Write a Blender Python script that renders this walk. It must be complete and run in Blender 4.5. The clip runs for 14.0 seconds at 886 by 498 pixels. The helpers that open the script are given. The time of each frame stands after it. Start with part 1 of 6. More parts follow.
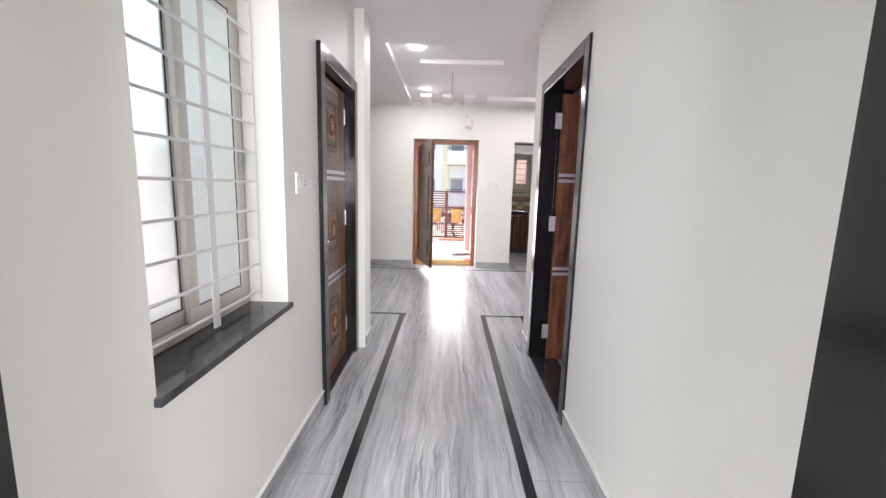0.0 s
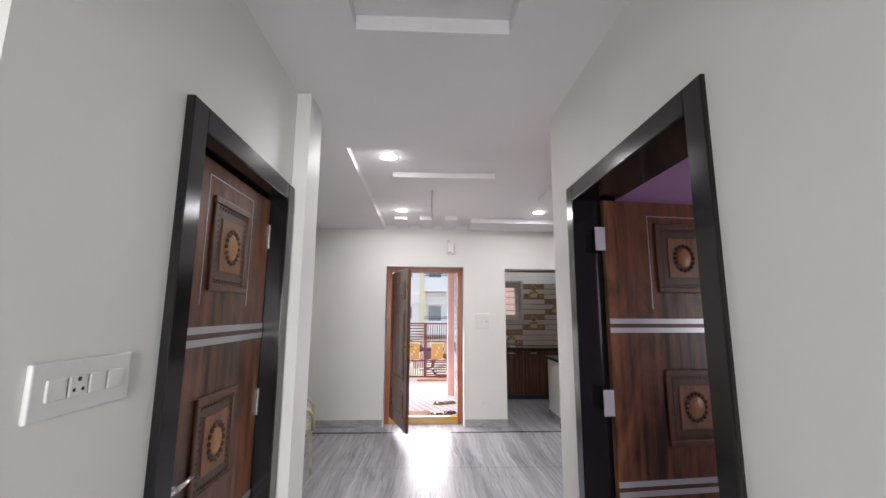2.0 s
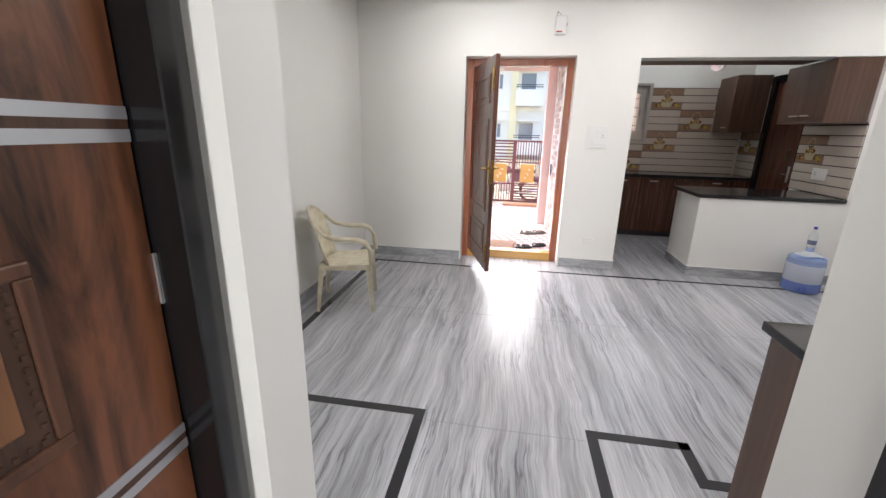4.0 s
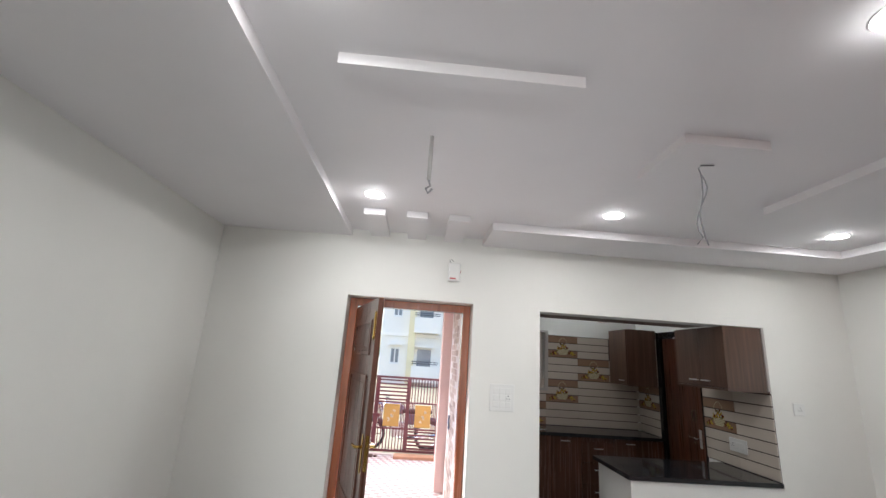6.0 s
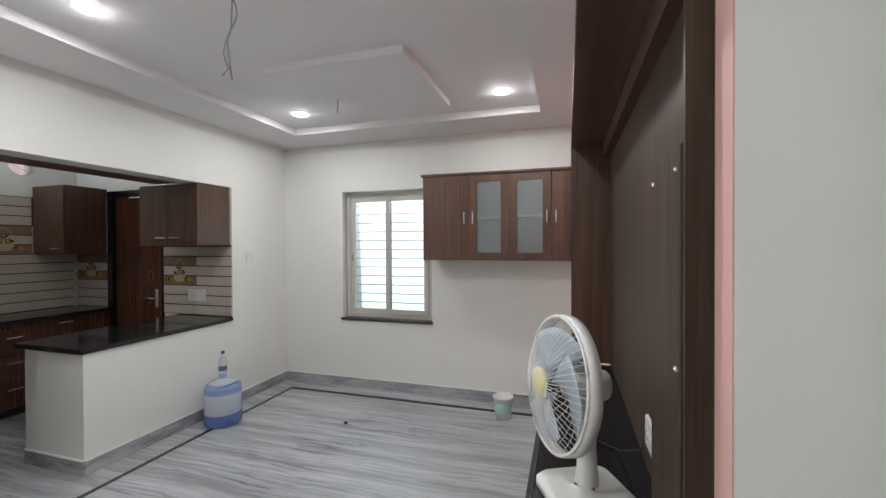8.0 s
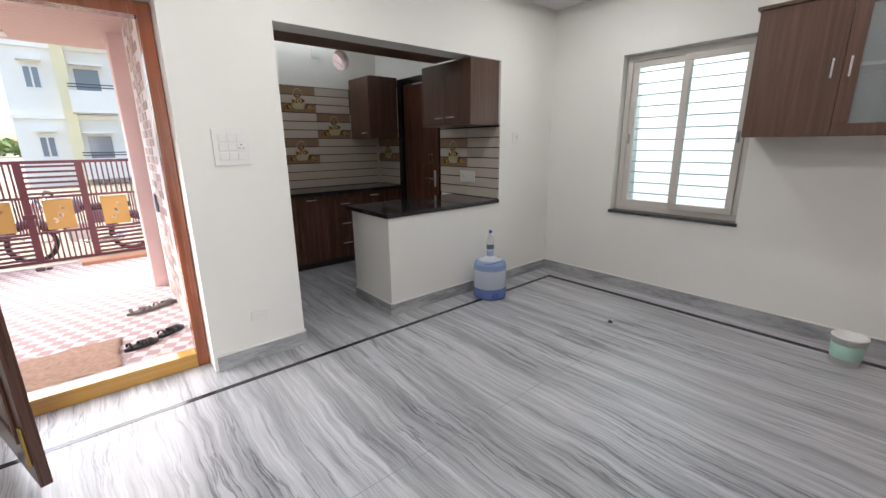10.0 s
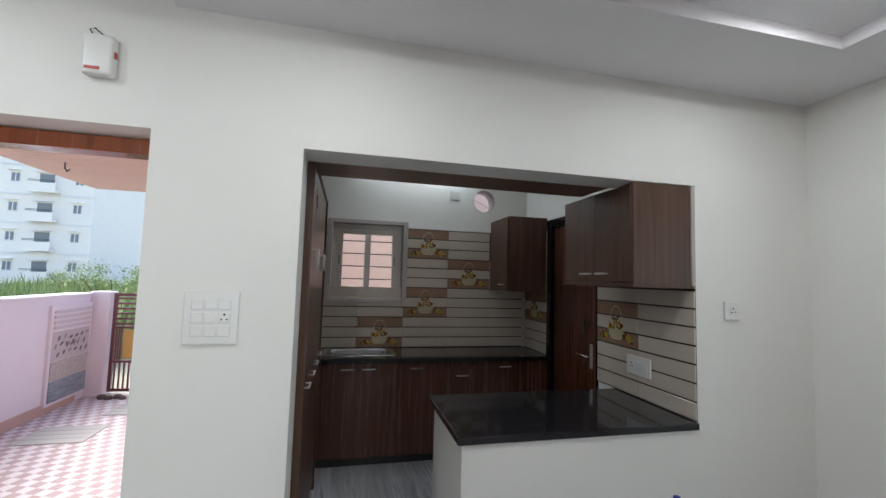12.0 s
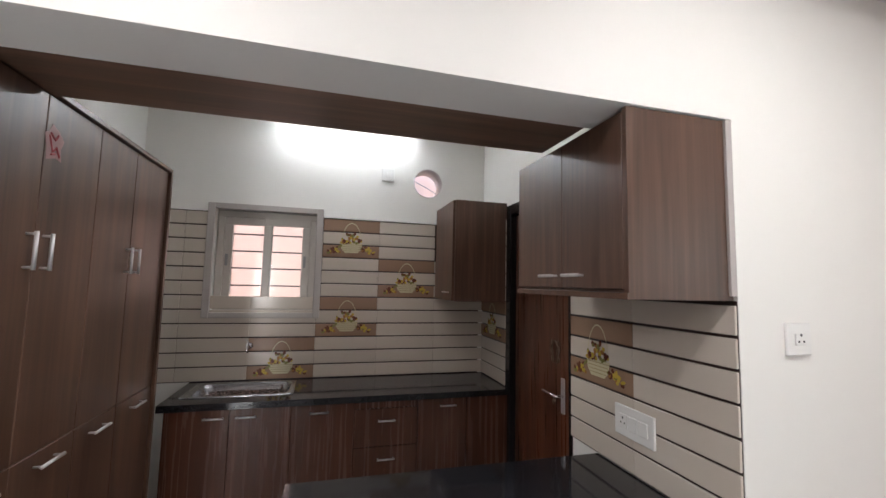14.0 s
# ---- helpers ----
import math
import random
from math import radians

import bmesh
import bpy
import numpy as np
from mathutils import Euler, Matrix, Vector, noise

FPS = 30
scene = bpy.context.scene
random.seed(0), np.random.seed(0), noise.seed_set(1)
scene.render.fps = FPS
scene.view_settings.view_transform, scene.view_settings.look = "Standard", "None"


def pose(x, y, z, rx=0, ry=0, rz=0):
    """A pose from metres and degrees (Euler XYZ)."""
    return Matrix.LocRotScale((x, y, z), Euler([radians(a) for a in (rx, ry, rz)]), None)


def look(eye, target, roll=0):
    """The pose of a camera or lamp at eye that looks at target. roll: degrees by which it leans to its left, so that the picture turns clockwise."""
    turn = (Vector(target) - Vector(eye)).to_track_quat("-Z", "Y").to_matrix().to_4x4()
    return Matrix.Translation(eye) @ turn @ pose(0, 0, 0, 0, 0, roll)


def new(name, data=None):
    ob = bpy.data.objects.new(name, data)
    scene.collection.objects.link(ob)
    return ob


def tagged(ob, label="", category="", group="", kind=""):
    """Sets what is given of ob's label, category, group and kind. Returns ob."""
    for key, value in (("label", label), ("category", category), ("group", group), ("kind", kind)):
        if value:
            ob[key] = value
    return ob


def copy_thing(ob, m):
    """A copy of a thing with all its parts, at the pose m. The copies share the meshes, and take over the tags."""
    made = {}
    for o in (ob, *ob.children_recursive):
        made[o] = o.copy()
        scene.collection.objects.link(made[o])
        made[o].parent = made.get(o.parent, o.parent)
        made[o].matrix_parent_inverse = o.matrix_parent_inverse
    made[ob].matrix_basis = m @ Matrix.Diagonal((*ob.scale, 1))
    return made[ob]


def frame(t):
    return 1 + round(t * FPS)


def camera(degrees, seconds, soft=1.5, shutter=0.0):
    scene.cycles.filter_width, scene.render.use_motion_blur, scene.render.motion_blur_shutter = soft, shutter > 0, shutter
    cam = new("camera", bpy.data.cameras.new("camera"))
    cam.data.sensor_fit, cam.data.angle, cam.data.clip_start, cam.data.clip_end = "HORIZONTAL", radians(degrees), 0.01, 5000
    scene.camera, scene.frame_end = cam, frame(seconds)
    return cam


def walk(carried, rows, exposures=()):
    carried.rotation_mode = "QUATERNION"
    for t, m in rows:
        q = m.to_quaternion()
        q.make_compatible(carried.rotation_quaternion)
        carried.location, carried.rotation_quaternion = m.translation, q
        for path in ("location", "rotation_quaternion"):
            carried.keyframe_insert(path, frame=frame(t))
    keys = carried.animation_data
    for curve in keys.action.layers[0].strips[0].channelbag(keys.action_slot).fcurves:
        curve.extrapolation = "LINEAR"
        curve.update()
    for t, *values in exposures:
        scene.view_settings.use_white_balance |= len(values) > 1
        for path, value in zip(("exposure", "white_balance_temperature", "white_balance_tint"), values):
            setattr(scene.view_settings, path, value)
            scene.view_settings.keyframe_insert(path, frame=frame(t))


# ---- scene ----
cam = camera(94.8, 14.0)
PATH = [
    (0, (0.022, 0.111, 1.436), (0.005, 2.089, 1.135), 1.5),
    (0.5, (-0.014, 0.513, 1.435), (0.026, 2.51, 1.321), 1.6),
    (1, (-0.026, 0.835, 1.469), (0.027, 2.829, 1.613), 1.2),
    (1.5, (-0.001, 1.111, 1.55), (0.045, 3.076, 1.918), 0.9),
    (2, (-0.02, 1.388, 1.59), (0.063, 3.363, 1.898), 0.3),
    (2.5, (-0.014, 1.7, 1.53), (0.09, 3.696, 1.461), 0.0),
    (2.7, (-0.005, 1.841, 1.494), (0.088, 3.827, 1.274), 0.2),
    (4.8, (-0.099, 3.233, 1.528), (-0.706, 5.052, 0.959), -1.5),
    (5, (-0.111, 3.356, 1.557), (-0.76, 5.192, 1.103), -1.8),
    (5.2, (-0.078, 3.43, 1.622), (-0.725, 5.31, 1.275), -1.5),
    (5.5, (-0.001, 3.564, 1.734), (-0.546, 5.488, 1.71), -0.7),
    (5.9, (0.044, 3.711, 1.793), (-0.013, 5.665, 2.217), 3.7),
    (6, (0.039, 3.7, 1.792), (0.137, 5.633, 2.294), 3.9),
    (6.5, (0.064, 3.846, 1.807), (1.026, 5.477, 2.453), 2.9),
    (7, (0.051, 3.981, 1.81), (1.697, 4.972, 2.364), -0.5),
    (7.2, (0.039, 3.995, 1.785), (1.836, 4.742, 2.25), -1.0),
    (9.3, (-0.206, 4.362, 1.46), (1.406, 5.313, 0.758), -3.4),
    (9.5, (-0.126, 4.393, 1.449), (1.369, 5.543, 0.784), -2.9),
    (9.8, (0.024, 4.491, 1.473), (1.373, 5.849, 0.893), -1.3),
    (10, (0.138, 4.546, 1.468), (1.384, 6.029, 0.97), -0.7),
    (10.5, (0.462, 4.791, 1.507), (1.485, 6.488, 1.241), 0.5),
    (11, (0.827, 5.016, 1.528), (1.603, 6.854, 1.392), 0.7),
    (11.5, (1.1, 5.253, 1.588), (1.679, 7.167, 1.616), 0.9),
    (12, (1.381, 5.479, 1.66), (1.831, 7.422, 1.806), 1.7),
    (12.5, (1.662, 5.618, 1.69), (2.062, 7.57, 1.863), 2.4),
    (12.7, (1.725, 5.69, 1.686), (2.155, 7.647, 1.835), 2.9),
    (13, (1.831, 5.831, 1.681), (2.258, 7.776, 1.866), 2.6),
    (13.5, (1.973, 6.093, 1.716), (2.456, 8.023, 1.923), 2.3),
    (14, (2.063, 6.406, 1.678), (2.586, 8.329, 1.85), 1.3),
]
EXPOSURES = [(t, e, k, g) for t, e, k, g in ((0, 2.18, 6400, 13), (0.5, 1.85, 6350, 13), (1.0, 1.68, 6350, 13), (2.5, 1.9, 6400, 13), (4.8, 2.2, 6450, 9), (5.5, 1.9, 6400, 9), (6.5, 1.85, 6200, 4), (7, 1.88, 6150, 3), (9.3, 2.1, 6450, 9), (9.5, 2.2, 6400, 8), (10, 1.9, 6400, 8), (10.5, 1.5, 6350, 8), (11, 1.45, 6500, 9), (12, 1.65, 6050, 4), (12.5, 1.75, 5950, 2), (13, 1.95, 6100, 5), (13.5, 2.2, 6250, 8), (14, 2.55, 6450, 11))]
walk(cam, [(t, look(eye, target, roll)) for t, eye, target, roll in PATH], EXPOSURES)

# ---- world, sun, lamps ----
SUN_EL, SUN_ROT = 50, 298
LAMP_W = 2.75
world = bpy.data.worlds.new("world")
scene.world = world
world.use_nodes = True
wn = world.node_tree.nodes
sky = wn.new("ShaderNodeTexSky")
sky.sky_type, sky.sun_disc = "NISHITA", False
sky.sun_elevation, sky.sun_rotation = radians(SUN_EL), radians(SUN_ROT)
sky.air_density, sky.dust_density = 1.0, 3.0
world.node_tree.links.new(sky.outputs[0], wn["Background"].inputs[0])
wn["Background"].inputs[1].default_value = 0.15
sun = new("sun", bpy.data.lights.new("sun", "SUN"))
sun.data.energy, sun.data.angle, sun.data.color = 2.0, radians(60), (1.0, 0.96, 0.9)
sun.matrix_world = look((0, 0, 0), (-math.sin(radians(SUN_ROT)) * math.cos(radians(SUN_EL)), -math.cos(radians(SUN_ROT)) * math.cos(radians(SUN_EL)), -math.sin(radians(SUN_EL))))


def area_lamp(name, at, target, sx, sy, power, colour=(1, 1, 1)):
    lamp = new(name, bpy.data.lights.new(name, "AREA"))
    lamp.data.shape, lamp.data.size, lamp.data.size_y, lamp.data.energy, lamp.data.color = "RECTANGLE", sx, sy, power, colour
    lamp.matrix_world = look(at, target)
    return lamp


area_lamp("window_sky_light", (-1.30, 1.60, 1.98), (0, 1.60, 1.88), 0.9, 0.75, 0.95, (0.80, 0.97, 1))
area_lamp("window_ground_light", (-1.30, 1.60, 1.22), (0, 1.60, 1.3), 0.9, 0.75, 0.38, (1, 0.86, 0.84))
area_lamp("daylight_fill", (4.50, 6.08, 1.5), (0, 6.08, 1.3), 1.0, 1.35, 1.4, (0.88, 1, 1))
area_lamp("daylight_fill", (1.575, 10.12, 1.82), (1.575, 0, 1.6), 0.6, 0.7, 0.13, (1, 0.60, 0.55))
# Added fill for the purple bedroom, at a window assumed out of view
area_lamp("daylight_fill", (3.84, 1.9, 1.5), (0, 2.6, 1.3), 1.1, 1.1, 5.5, (1, 0.97, 0.95))
# Added fill behind the starting point; brightens the corridor walls
area_lamp("daylight_fill", (0, -2.15, 1.6), (0, 2, 1.3), 1.3, 1.2, 58.0, (1, 0.98, 0.96))
area_lamp("door_light", (-0.05, 7.75, 0.8), (-0.05, 5.4, 0.0), 0.86, 1.3, 6.0, (1, 0.95, 0.96))

# ---- materials ----


def mat(name, colour, rough=0.5, metal=0.0, spec=0.5):
    m = bpy.data.materials.new(name)
    m.use_nodes = True
    b = m.node_tree.nodes["Principled BSDF"]
    b.inputs["Base Color"].default_value = (*colour, 1)
    b.inputs["Roughness"].default_value = rough
    b.inputs["Metallic"].default_value = metal
    b.inputs["Specular IOR Level"].default_value = spec
    return m


def node(m, kind, **inputs):
    n = m.node_tree.nodes.new(kind)
    for k, v in inputs.items():
        n.inputs[k].default_value = v
    return n


def link(m, a, b):
    m.node_tree.links.new(a, b)


def coords(m, scale=(1, 1, 1), rot=(0, 0, 0), world_space=False):
    mp = node(m, "ShaderNodeMapping")
    mp.inputs["Scale"].default_value, mp.inputs["Rotation"].default_value = scale, rot
    if world_space:
        g = node(m, "ShaderNodeNewGeometry")
        link(m, g.outputs["Position"], mp.inputs["Vector"])
    else:
        g = node(m, "ShaderNodeTexCoord")
        link(m, g.outputs["Object"], mp.inputs["Vector"])
    return mp.outputs[0]


def ramp(m, source, stops):
    r = node(m, "ShaderNodeValToRGB")
    e = r.color_ramp.elements
    while len(e) < len(stops):
        e.new(0.5)
    for i, (p, c) in enumerate(stops):
        e[i].position, e[i].color = p, (*c, 1)
    link(m, source, r.inputs[0])
    return r.outputs[0]


def noise_tex(m, vec, scale, detail=4, rough=0.5, distort=0.0):
    n = node(m, "ShaderNodeTexNoise", Scale=scale, Detail=detail, Roughness=rough, Distortion=distort)
    link(m, vec, n.inputs["Vector"])
    return n.outputs["Fac"]


def bump(m, height, strength, dist=0.002):
    b = node(m, "ShaderNodeBump", Strength=strength, Distance=dist)
    link(m, height, b.inputs["Height"])
    link(m, b.outputs[0], m.node_tree.nodes["Principled BSDF"].inputs["Normal"])


def base(m, out):
    link(m, out, m.node_tree.nodes["Principled BSDF"].inputs["Base Color"])


def rough_from(m, source, lo, hi):
    mr = node(m, "ShaderNodeMapRange")
    mr.inputs["To Min"].default_value, mr.inputs["To Max"].default_value = lo, hi
    link(m, source, mr.inputs["Value"])
    link(m, mr.outputs[0], m.node_tree.nodes["Principled BSDF"].inputs["Roughness"])


def paint(name, c, rough=0.55, vary=0.04):
    m = mat(name, c, rough)
    v = coords(m, world_space=True)
    n = noise_tex(m, v, 1.3, 5, 0.6)
    d = tuple(x * (1 - vary) for x in c)
    base(m, ramp(m, n, [(0.3, d), (0.7, c)]))
    bump(m, noise_tex(m, v, 90, 3), 0.12, 0.001)
    return m


def wood(name, dark, light, scale=1.0, rough=0.35, axis=2, clear=0.0, swirl=0.6, stops=(0.45, 0.62, 0.82), along=0.9):
    m = mat(name, light, rough)
    s = [14 * scale, 14 * scale, 14 * scale]
    s[axis] = along * scale
    v = coords(m, tuple(s))
    mid = tuple((a + b) / 2 for a, b in zip(dark, light))
    n = noise_tex(m, v, 1.0, 7, 0.62, swirl)
    s2 = [60 * scale, 60 * scale, 60 * scale]
    s2[axis] = 1.6 * scale
    fine = noise_tex(m, coords(m, tuple(s2)), 1.0, 3, 0.5)
    mix = node(m, "ShaderNodeMath")
    mix.operation = "MULTIPLY_ADD"
    link(m, fine, mix.inputs[0])
    mix.inputs[1].default_value = 0.6
    link(m, n, mix.inputs[2])
    base(m, ramp(m, mix.outputs[0], [(stops[0], dark), (stops[1], mid), (stops[2], light)]))
    rough_from(m, fine, rough * 0.8, rough * 1.25)
    bump(m, fine, 0.08, 0.0006)
    if clear:
        m.node_tree.nodes["Principled BSDF"].inputs["Coat Weight"].default_value = clear
        m.node_tree.nodes["Principled BSDF"].inputs["Coat Roughness"].default_value = 0.08
    return m


def marble(name, lo, hi, axis_scale=(9, 0.55, 9), rough=0.1):
    """Streaks along one axis, broken by patches where they fade, with a few thin dark veins."""
    m = mat(name, hi, rough)
    warp = noise_tex(m, coords(m, (1, 1, 1), world_space=True), 0.9, 3)
    comb = node(m, "ShaderNodeCombineXYZ")
    link(m, warp, comb.inputs[0])

    def warped(scale, amount):
        add = node(m, "ShaderNodeVectorMath")
        add.operation = "MULTIPLY_ADD"
        link(m, comb.outputs[0], add.inputs[0])
        add.inputs[1].default_value = (amount, 0, 0)
        link(m, coords(m, scale, world_space=True), add.inputs[2])
        return add.outputs[0]

    broad = noise_tex(m, warped(axis_scale, 1.5), 1.0, 10, 0.74, 0.15)
    fine = noise_tex(m, warped(tuple(a * k for a, k in zip(axis_scale, (3.2, 2.6, 3.2))), 4.0), 1.0, 8, 0.7, 0.1)
    patch = noise_tex(m, coords(m, (1.1, 0.5, 1.1), world_space=True), 1.0, 4)
    mid = tuple((a + b) / 2 for a, b in zip(lo, hi))
    a = ramp(m, broad, [(0.40, lo), (0.48, mid), (0.55, hi), (0.7, tuple(min(1, x * 1.12) for x in hi))])
    b = ramp(m, fine, [(0.34, tuple(x * 0.62 for x in lo)), (0.43, mid), (0.5, hi)])
    mask = ramp(m, patch, [(0.38, (0.1, 0.1, 0.1)), (0.62, (0.5, 0.5, 0.5))])
    mix = node(m, "ShaderNodeMix")
    mix.data_type = "RGBA"
    link(m, mask, mix.inputs[0])
    link(m, a, mix.inputs[6])
    link(m, b, mix.inputs[7])
    base(m, mix.outputs[2])
    rough_from(m, broad, rough * 0.8, rough * 1.4)
    return m


def streaked_marble(name, rough):
    """Pale grey stone: broad soft bands, fine streaks and thin broken dark veins, all running along y."""
    m = mat(name, (0.5, 0.5, 0.5), rough)
    warp = noise_tex(m, coords(m, (0.8, 0.9, 1), world_space=True), 1.0, 4, 0.55)
    comb = node(m, "ShaderNodeCombineXYZ")
    link(m, warp, comb.inputs[0])

    def streak(scale, amount, detail, rgh):
        add = node(m, "ShaderNodeVectorMath")
        add.operation = "MULTIPLY_ADD"
        link(m, comb.outputs[0], add.inputs[0])
        add.inputs[1].default_value = (amount * scale[0], 0, 0)
        link(m, coords(m, scale, world_space=True), add.inputs[2])
        return noise_tex(m, add.outputs[0], 1.0, detail, rgh)

    def times(p, q, fac=1.0):
        mix = node(m, "ShaderNodeMix")
        mix.data_type, mix.blend_type = "RGBA", "MULTIPLY"
        mix.inputs[0].default_value = fac
        link(m, p, mix.inputs[6])
        link(m, q, mix.inputs[7])
        return mix.outputs[2]

    def grey(v):
        return (v, v * 1.005, v * 1.02)

    broad = streak((7.0, 0.42, 5), 0.16, 6, 0.62)
    fine = streak((34, 0.9, 5), 0.16, 5, 0.65)
    hair = streak((120, 3.0, 5), 0.16, 3, 0.6)
    vein = streak((11, 0.5, 5), 0.16, 7, 0.6)
    gaps = noise_tex(m, coords(m, (1.7, 0.9, 1), world_space=True), 1.0, 3)
    tone = ramp(m, broad, [(0.34, grey(0.29)), (0.45, grey(0.38)), (0.55, grey(0.47)), (0.68, grey(0.56))])
    lines = ramp(m, fine, [(0.34, grey(0.66)), (0.46, grey(0.90)), (0.56, grey(1.0)), (0.66, grey(1.12))])
    hairs = ramp(m, hair, [(0.36, grey(0.84)), (0.6, grey(1.05))])
    veins = ramp(m, vein, [(0.465, grey(1.0)), (0.492, grey(0.42)), (0.50, grey(0.36)), (0.512, grey(1.0))])
    shown = ramp(m, gaps, [(0.42, grey(0.0)), (0.6, grey(0.9))])
    mix = node(m, "ShaderNodeMix")
    mix.data_type = "RGBA"
    link(m, shown, mix.inputs[0])
    mix.inputs[6].default_value = (1, 1, 1, 1)
    link(m, veins, mix.inputs[7])
    base(m, times(times(times(tone, lines), hairs), mix.outputs[2]))
    rough_from(m, broad, rough * 0.8, rough * 1.35)
    return m


WALL = paint("wall_paint", (0.78, 0.775, 0.74), 0.55)
CEIL = paint("ceiling_paint", (0.80, 0.78, 0.79), 0.7)
PINK = paint("pink_paint", (0.70, 0.44, 0.39), 0.6, 0.08)
PURPLE = paint("purple_paint", (0.42, 0.25, 0.42), 0.6)
PINKOUT = paint("outdoor_pink_paint", (0.78, 0.67, 0.71), 0.7)
MARBLE = streaked_marble("streaked_marble", 0.32)
for m_ in (MARBLE,):
    m_.node_tree.nodes["Principled BSDF"].inputs["Coat Weight"].default_value = 0.15
    m_.node_tree.nodes["Principled BSDF"].inputs["Coat Roughness"].default_value = 0.19
SKIRT = marble("skirting_marble", (0.22, 0.225, 0.24), (0.42, 0.43, 0.44), (2.5, 2.5, 9), 0.2)
BLACKSTONE = mat("black_granite", (0.012, 0.012, 0.014), 0.08)
base(BLACKSTONE, ramp(BLACKSTONE, noise_tex(BLACKSTONE, coords(BLACKSTONE), 180, 3), [(0.5, (0.01, 0.01, 0.012)), (0.7, (0.035, 0.035, 0.04))]))
STRIP = mat("black_strip_stone", (0.03, 0.03, 0.033), 0.14)
SILL = marble("dark_sill_stone", (0.022, 0.022, 0.025), (0.06, 0.06, 0.064), (8, 8, 8), 0.12)
BLACKFRAME = mat("black_polished_frame", (0.008, 0.008, 0.009), 0.16)
DOORWOOD = wood("walnut_door_skin", (0.024, 0.010, 0.006), (0.21, 0.080, 0.038), 0.42, 0.3, 2, 0.0, 1.6, (0.62, 0.76, 0.92), 3.4)
MOULDWOOD = wood("dark_walnut_moulding", (0.025, 0.012, 0.008), (0.12, 0.052, 0.028), 1.2, 0.35)
CARVEDARK = wood("carved_dark_wood", (0.022, 0.012, 0.008), (0.09, 0.045, 0.028), 1.5, 0.35)
CARVELIGHT = wood("carved_light_wood", (0.10, 0.045, 0.02), (0.26, 0.12, 0.055), 1.0, 0.4)
MEDAL = wood("orange_medallion_wood", (0.20, 0.085, 0.03), (0.42, 0.20, 0.085), 1.4, 0.35)
TEAK = wood("teak_frame", (0.12, 0.028, 0.012), (0.31, 0.085, 0.03), 0.8, 0.25, 2, 0.5)
TEAKH = wood("teak_threshold", (0.30, 0.14, 0.02), (0.52, 0.28, 0.05), 0.8, 0.25, 0, 0.5)
MAINDOOR = wood("main_door_wood", (0.035, 0.016, 0.012), (0.11, 0.045, 0.03), 0.8, 0.28, 2, 0.3)
LAMINATE = wood("cabinet_laminate", (0.044, 0.022, 0.014), (0.128, 0.066, 0.042), 0.8, 0.34, stops=(0.5, 0.78, 1.08))
LAMH = wood("cabinet_laminate_crosswise", (0.044, 0.022, 0.014), (0.128, 0.066, 0.042), 0.8, 0.3, 0, stops=(0.5, 0.78, 1.08))
# redder laminate for the kitchen base, darkened in colour for the shade there
LAMBASE = wood("shaded_cabinet_laminate", (0.048, 0.019, 0.011), (0.098, 0.039, 0.023), 0.8, 0.26, stops=(0.5, 0.78, 1.08))
DULLLAM = wood("dull_grey_brown_laminate", (0.030, 0.020, 0.014), (0.085, 0.058, 0.042), 0.9, 0.5, swirl=1.5, stops=(0.5, 0.78, 1.05))
DULLLAM.node_tree.nodes["Principled BSDF"].inputs["Specular IOR Level"].default_value = 0.15
STEEL = mat("brushed_steel", (0.75, 0.75, 0.76), 0.35, 0.85)
CHROME = mat("chrome", (0.8, 0.8, 0.82), 0.08, 1.0)
BRASS = mat("brass", (0.62, 0.42, 0.12), 0.25, 1.0)
WHITEMETAL = mat("white_enamel_metal", (0.72, 0.72, 0.73), 0.3)
UPVC = mat("cream_window_frame", (0.56, 0.53, 0.49), 0.35)
WHITEPL = mat("white_plastic", (0.74, 0.74, 0.72), 0.3)
GREYPL = mat("grey_plastic", (0.3, 0.3, 0.31), 0.4)
DARKPL = mat("dark_plastic", (0.02, 0.02, 0.022), 0.4)
REDPL = mat("red_plastic", (0.4, 0.03, 0.03), 0.4)
STRIPMETAL = mat("silver_inlay", (0.55, 0.55, 0.58), 0.3, 0.6)


def glass(name, colour, rough):
    m = mat(name, colour, rough)
    b = m.node_tree.nodes["Principled BSDF"]
    b.inputs["Transmission Weight"].default_value, b.inputs["IOR"].default_value = 1.0, 1.25
    return m


FROST = glass("frosted_glass", (0.78, 0.83, 0.83), 0.35)
FROST2 = glass("light_frosted_glass", (0.80, 0.87, 0.87), 0.12)
CABGLASS = glass("cabinet_frosted_glass", (0.70, 0.74, 0.76), 0.10)
CABGLASS.node_tree.nodes["Principled BSDF"].inputs["Transmission Weight"].default_value = 0.8


def emit(name, colour, strength):
    m = mat(name, colour, 0.5)
    b = m.node_tree.nodes["Principled BSDF"]
    b.inputs["Emission Color"].default_value, b.inputs["Emission Strength"].default_value = (*colour, 1), strength
    return m


LED = emit("lit_diffuser", (1, 0.97, 0.97), 5)
TUBE = emit("lit_tube", (0.9, 0.95, 1.0), 3)

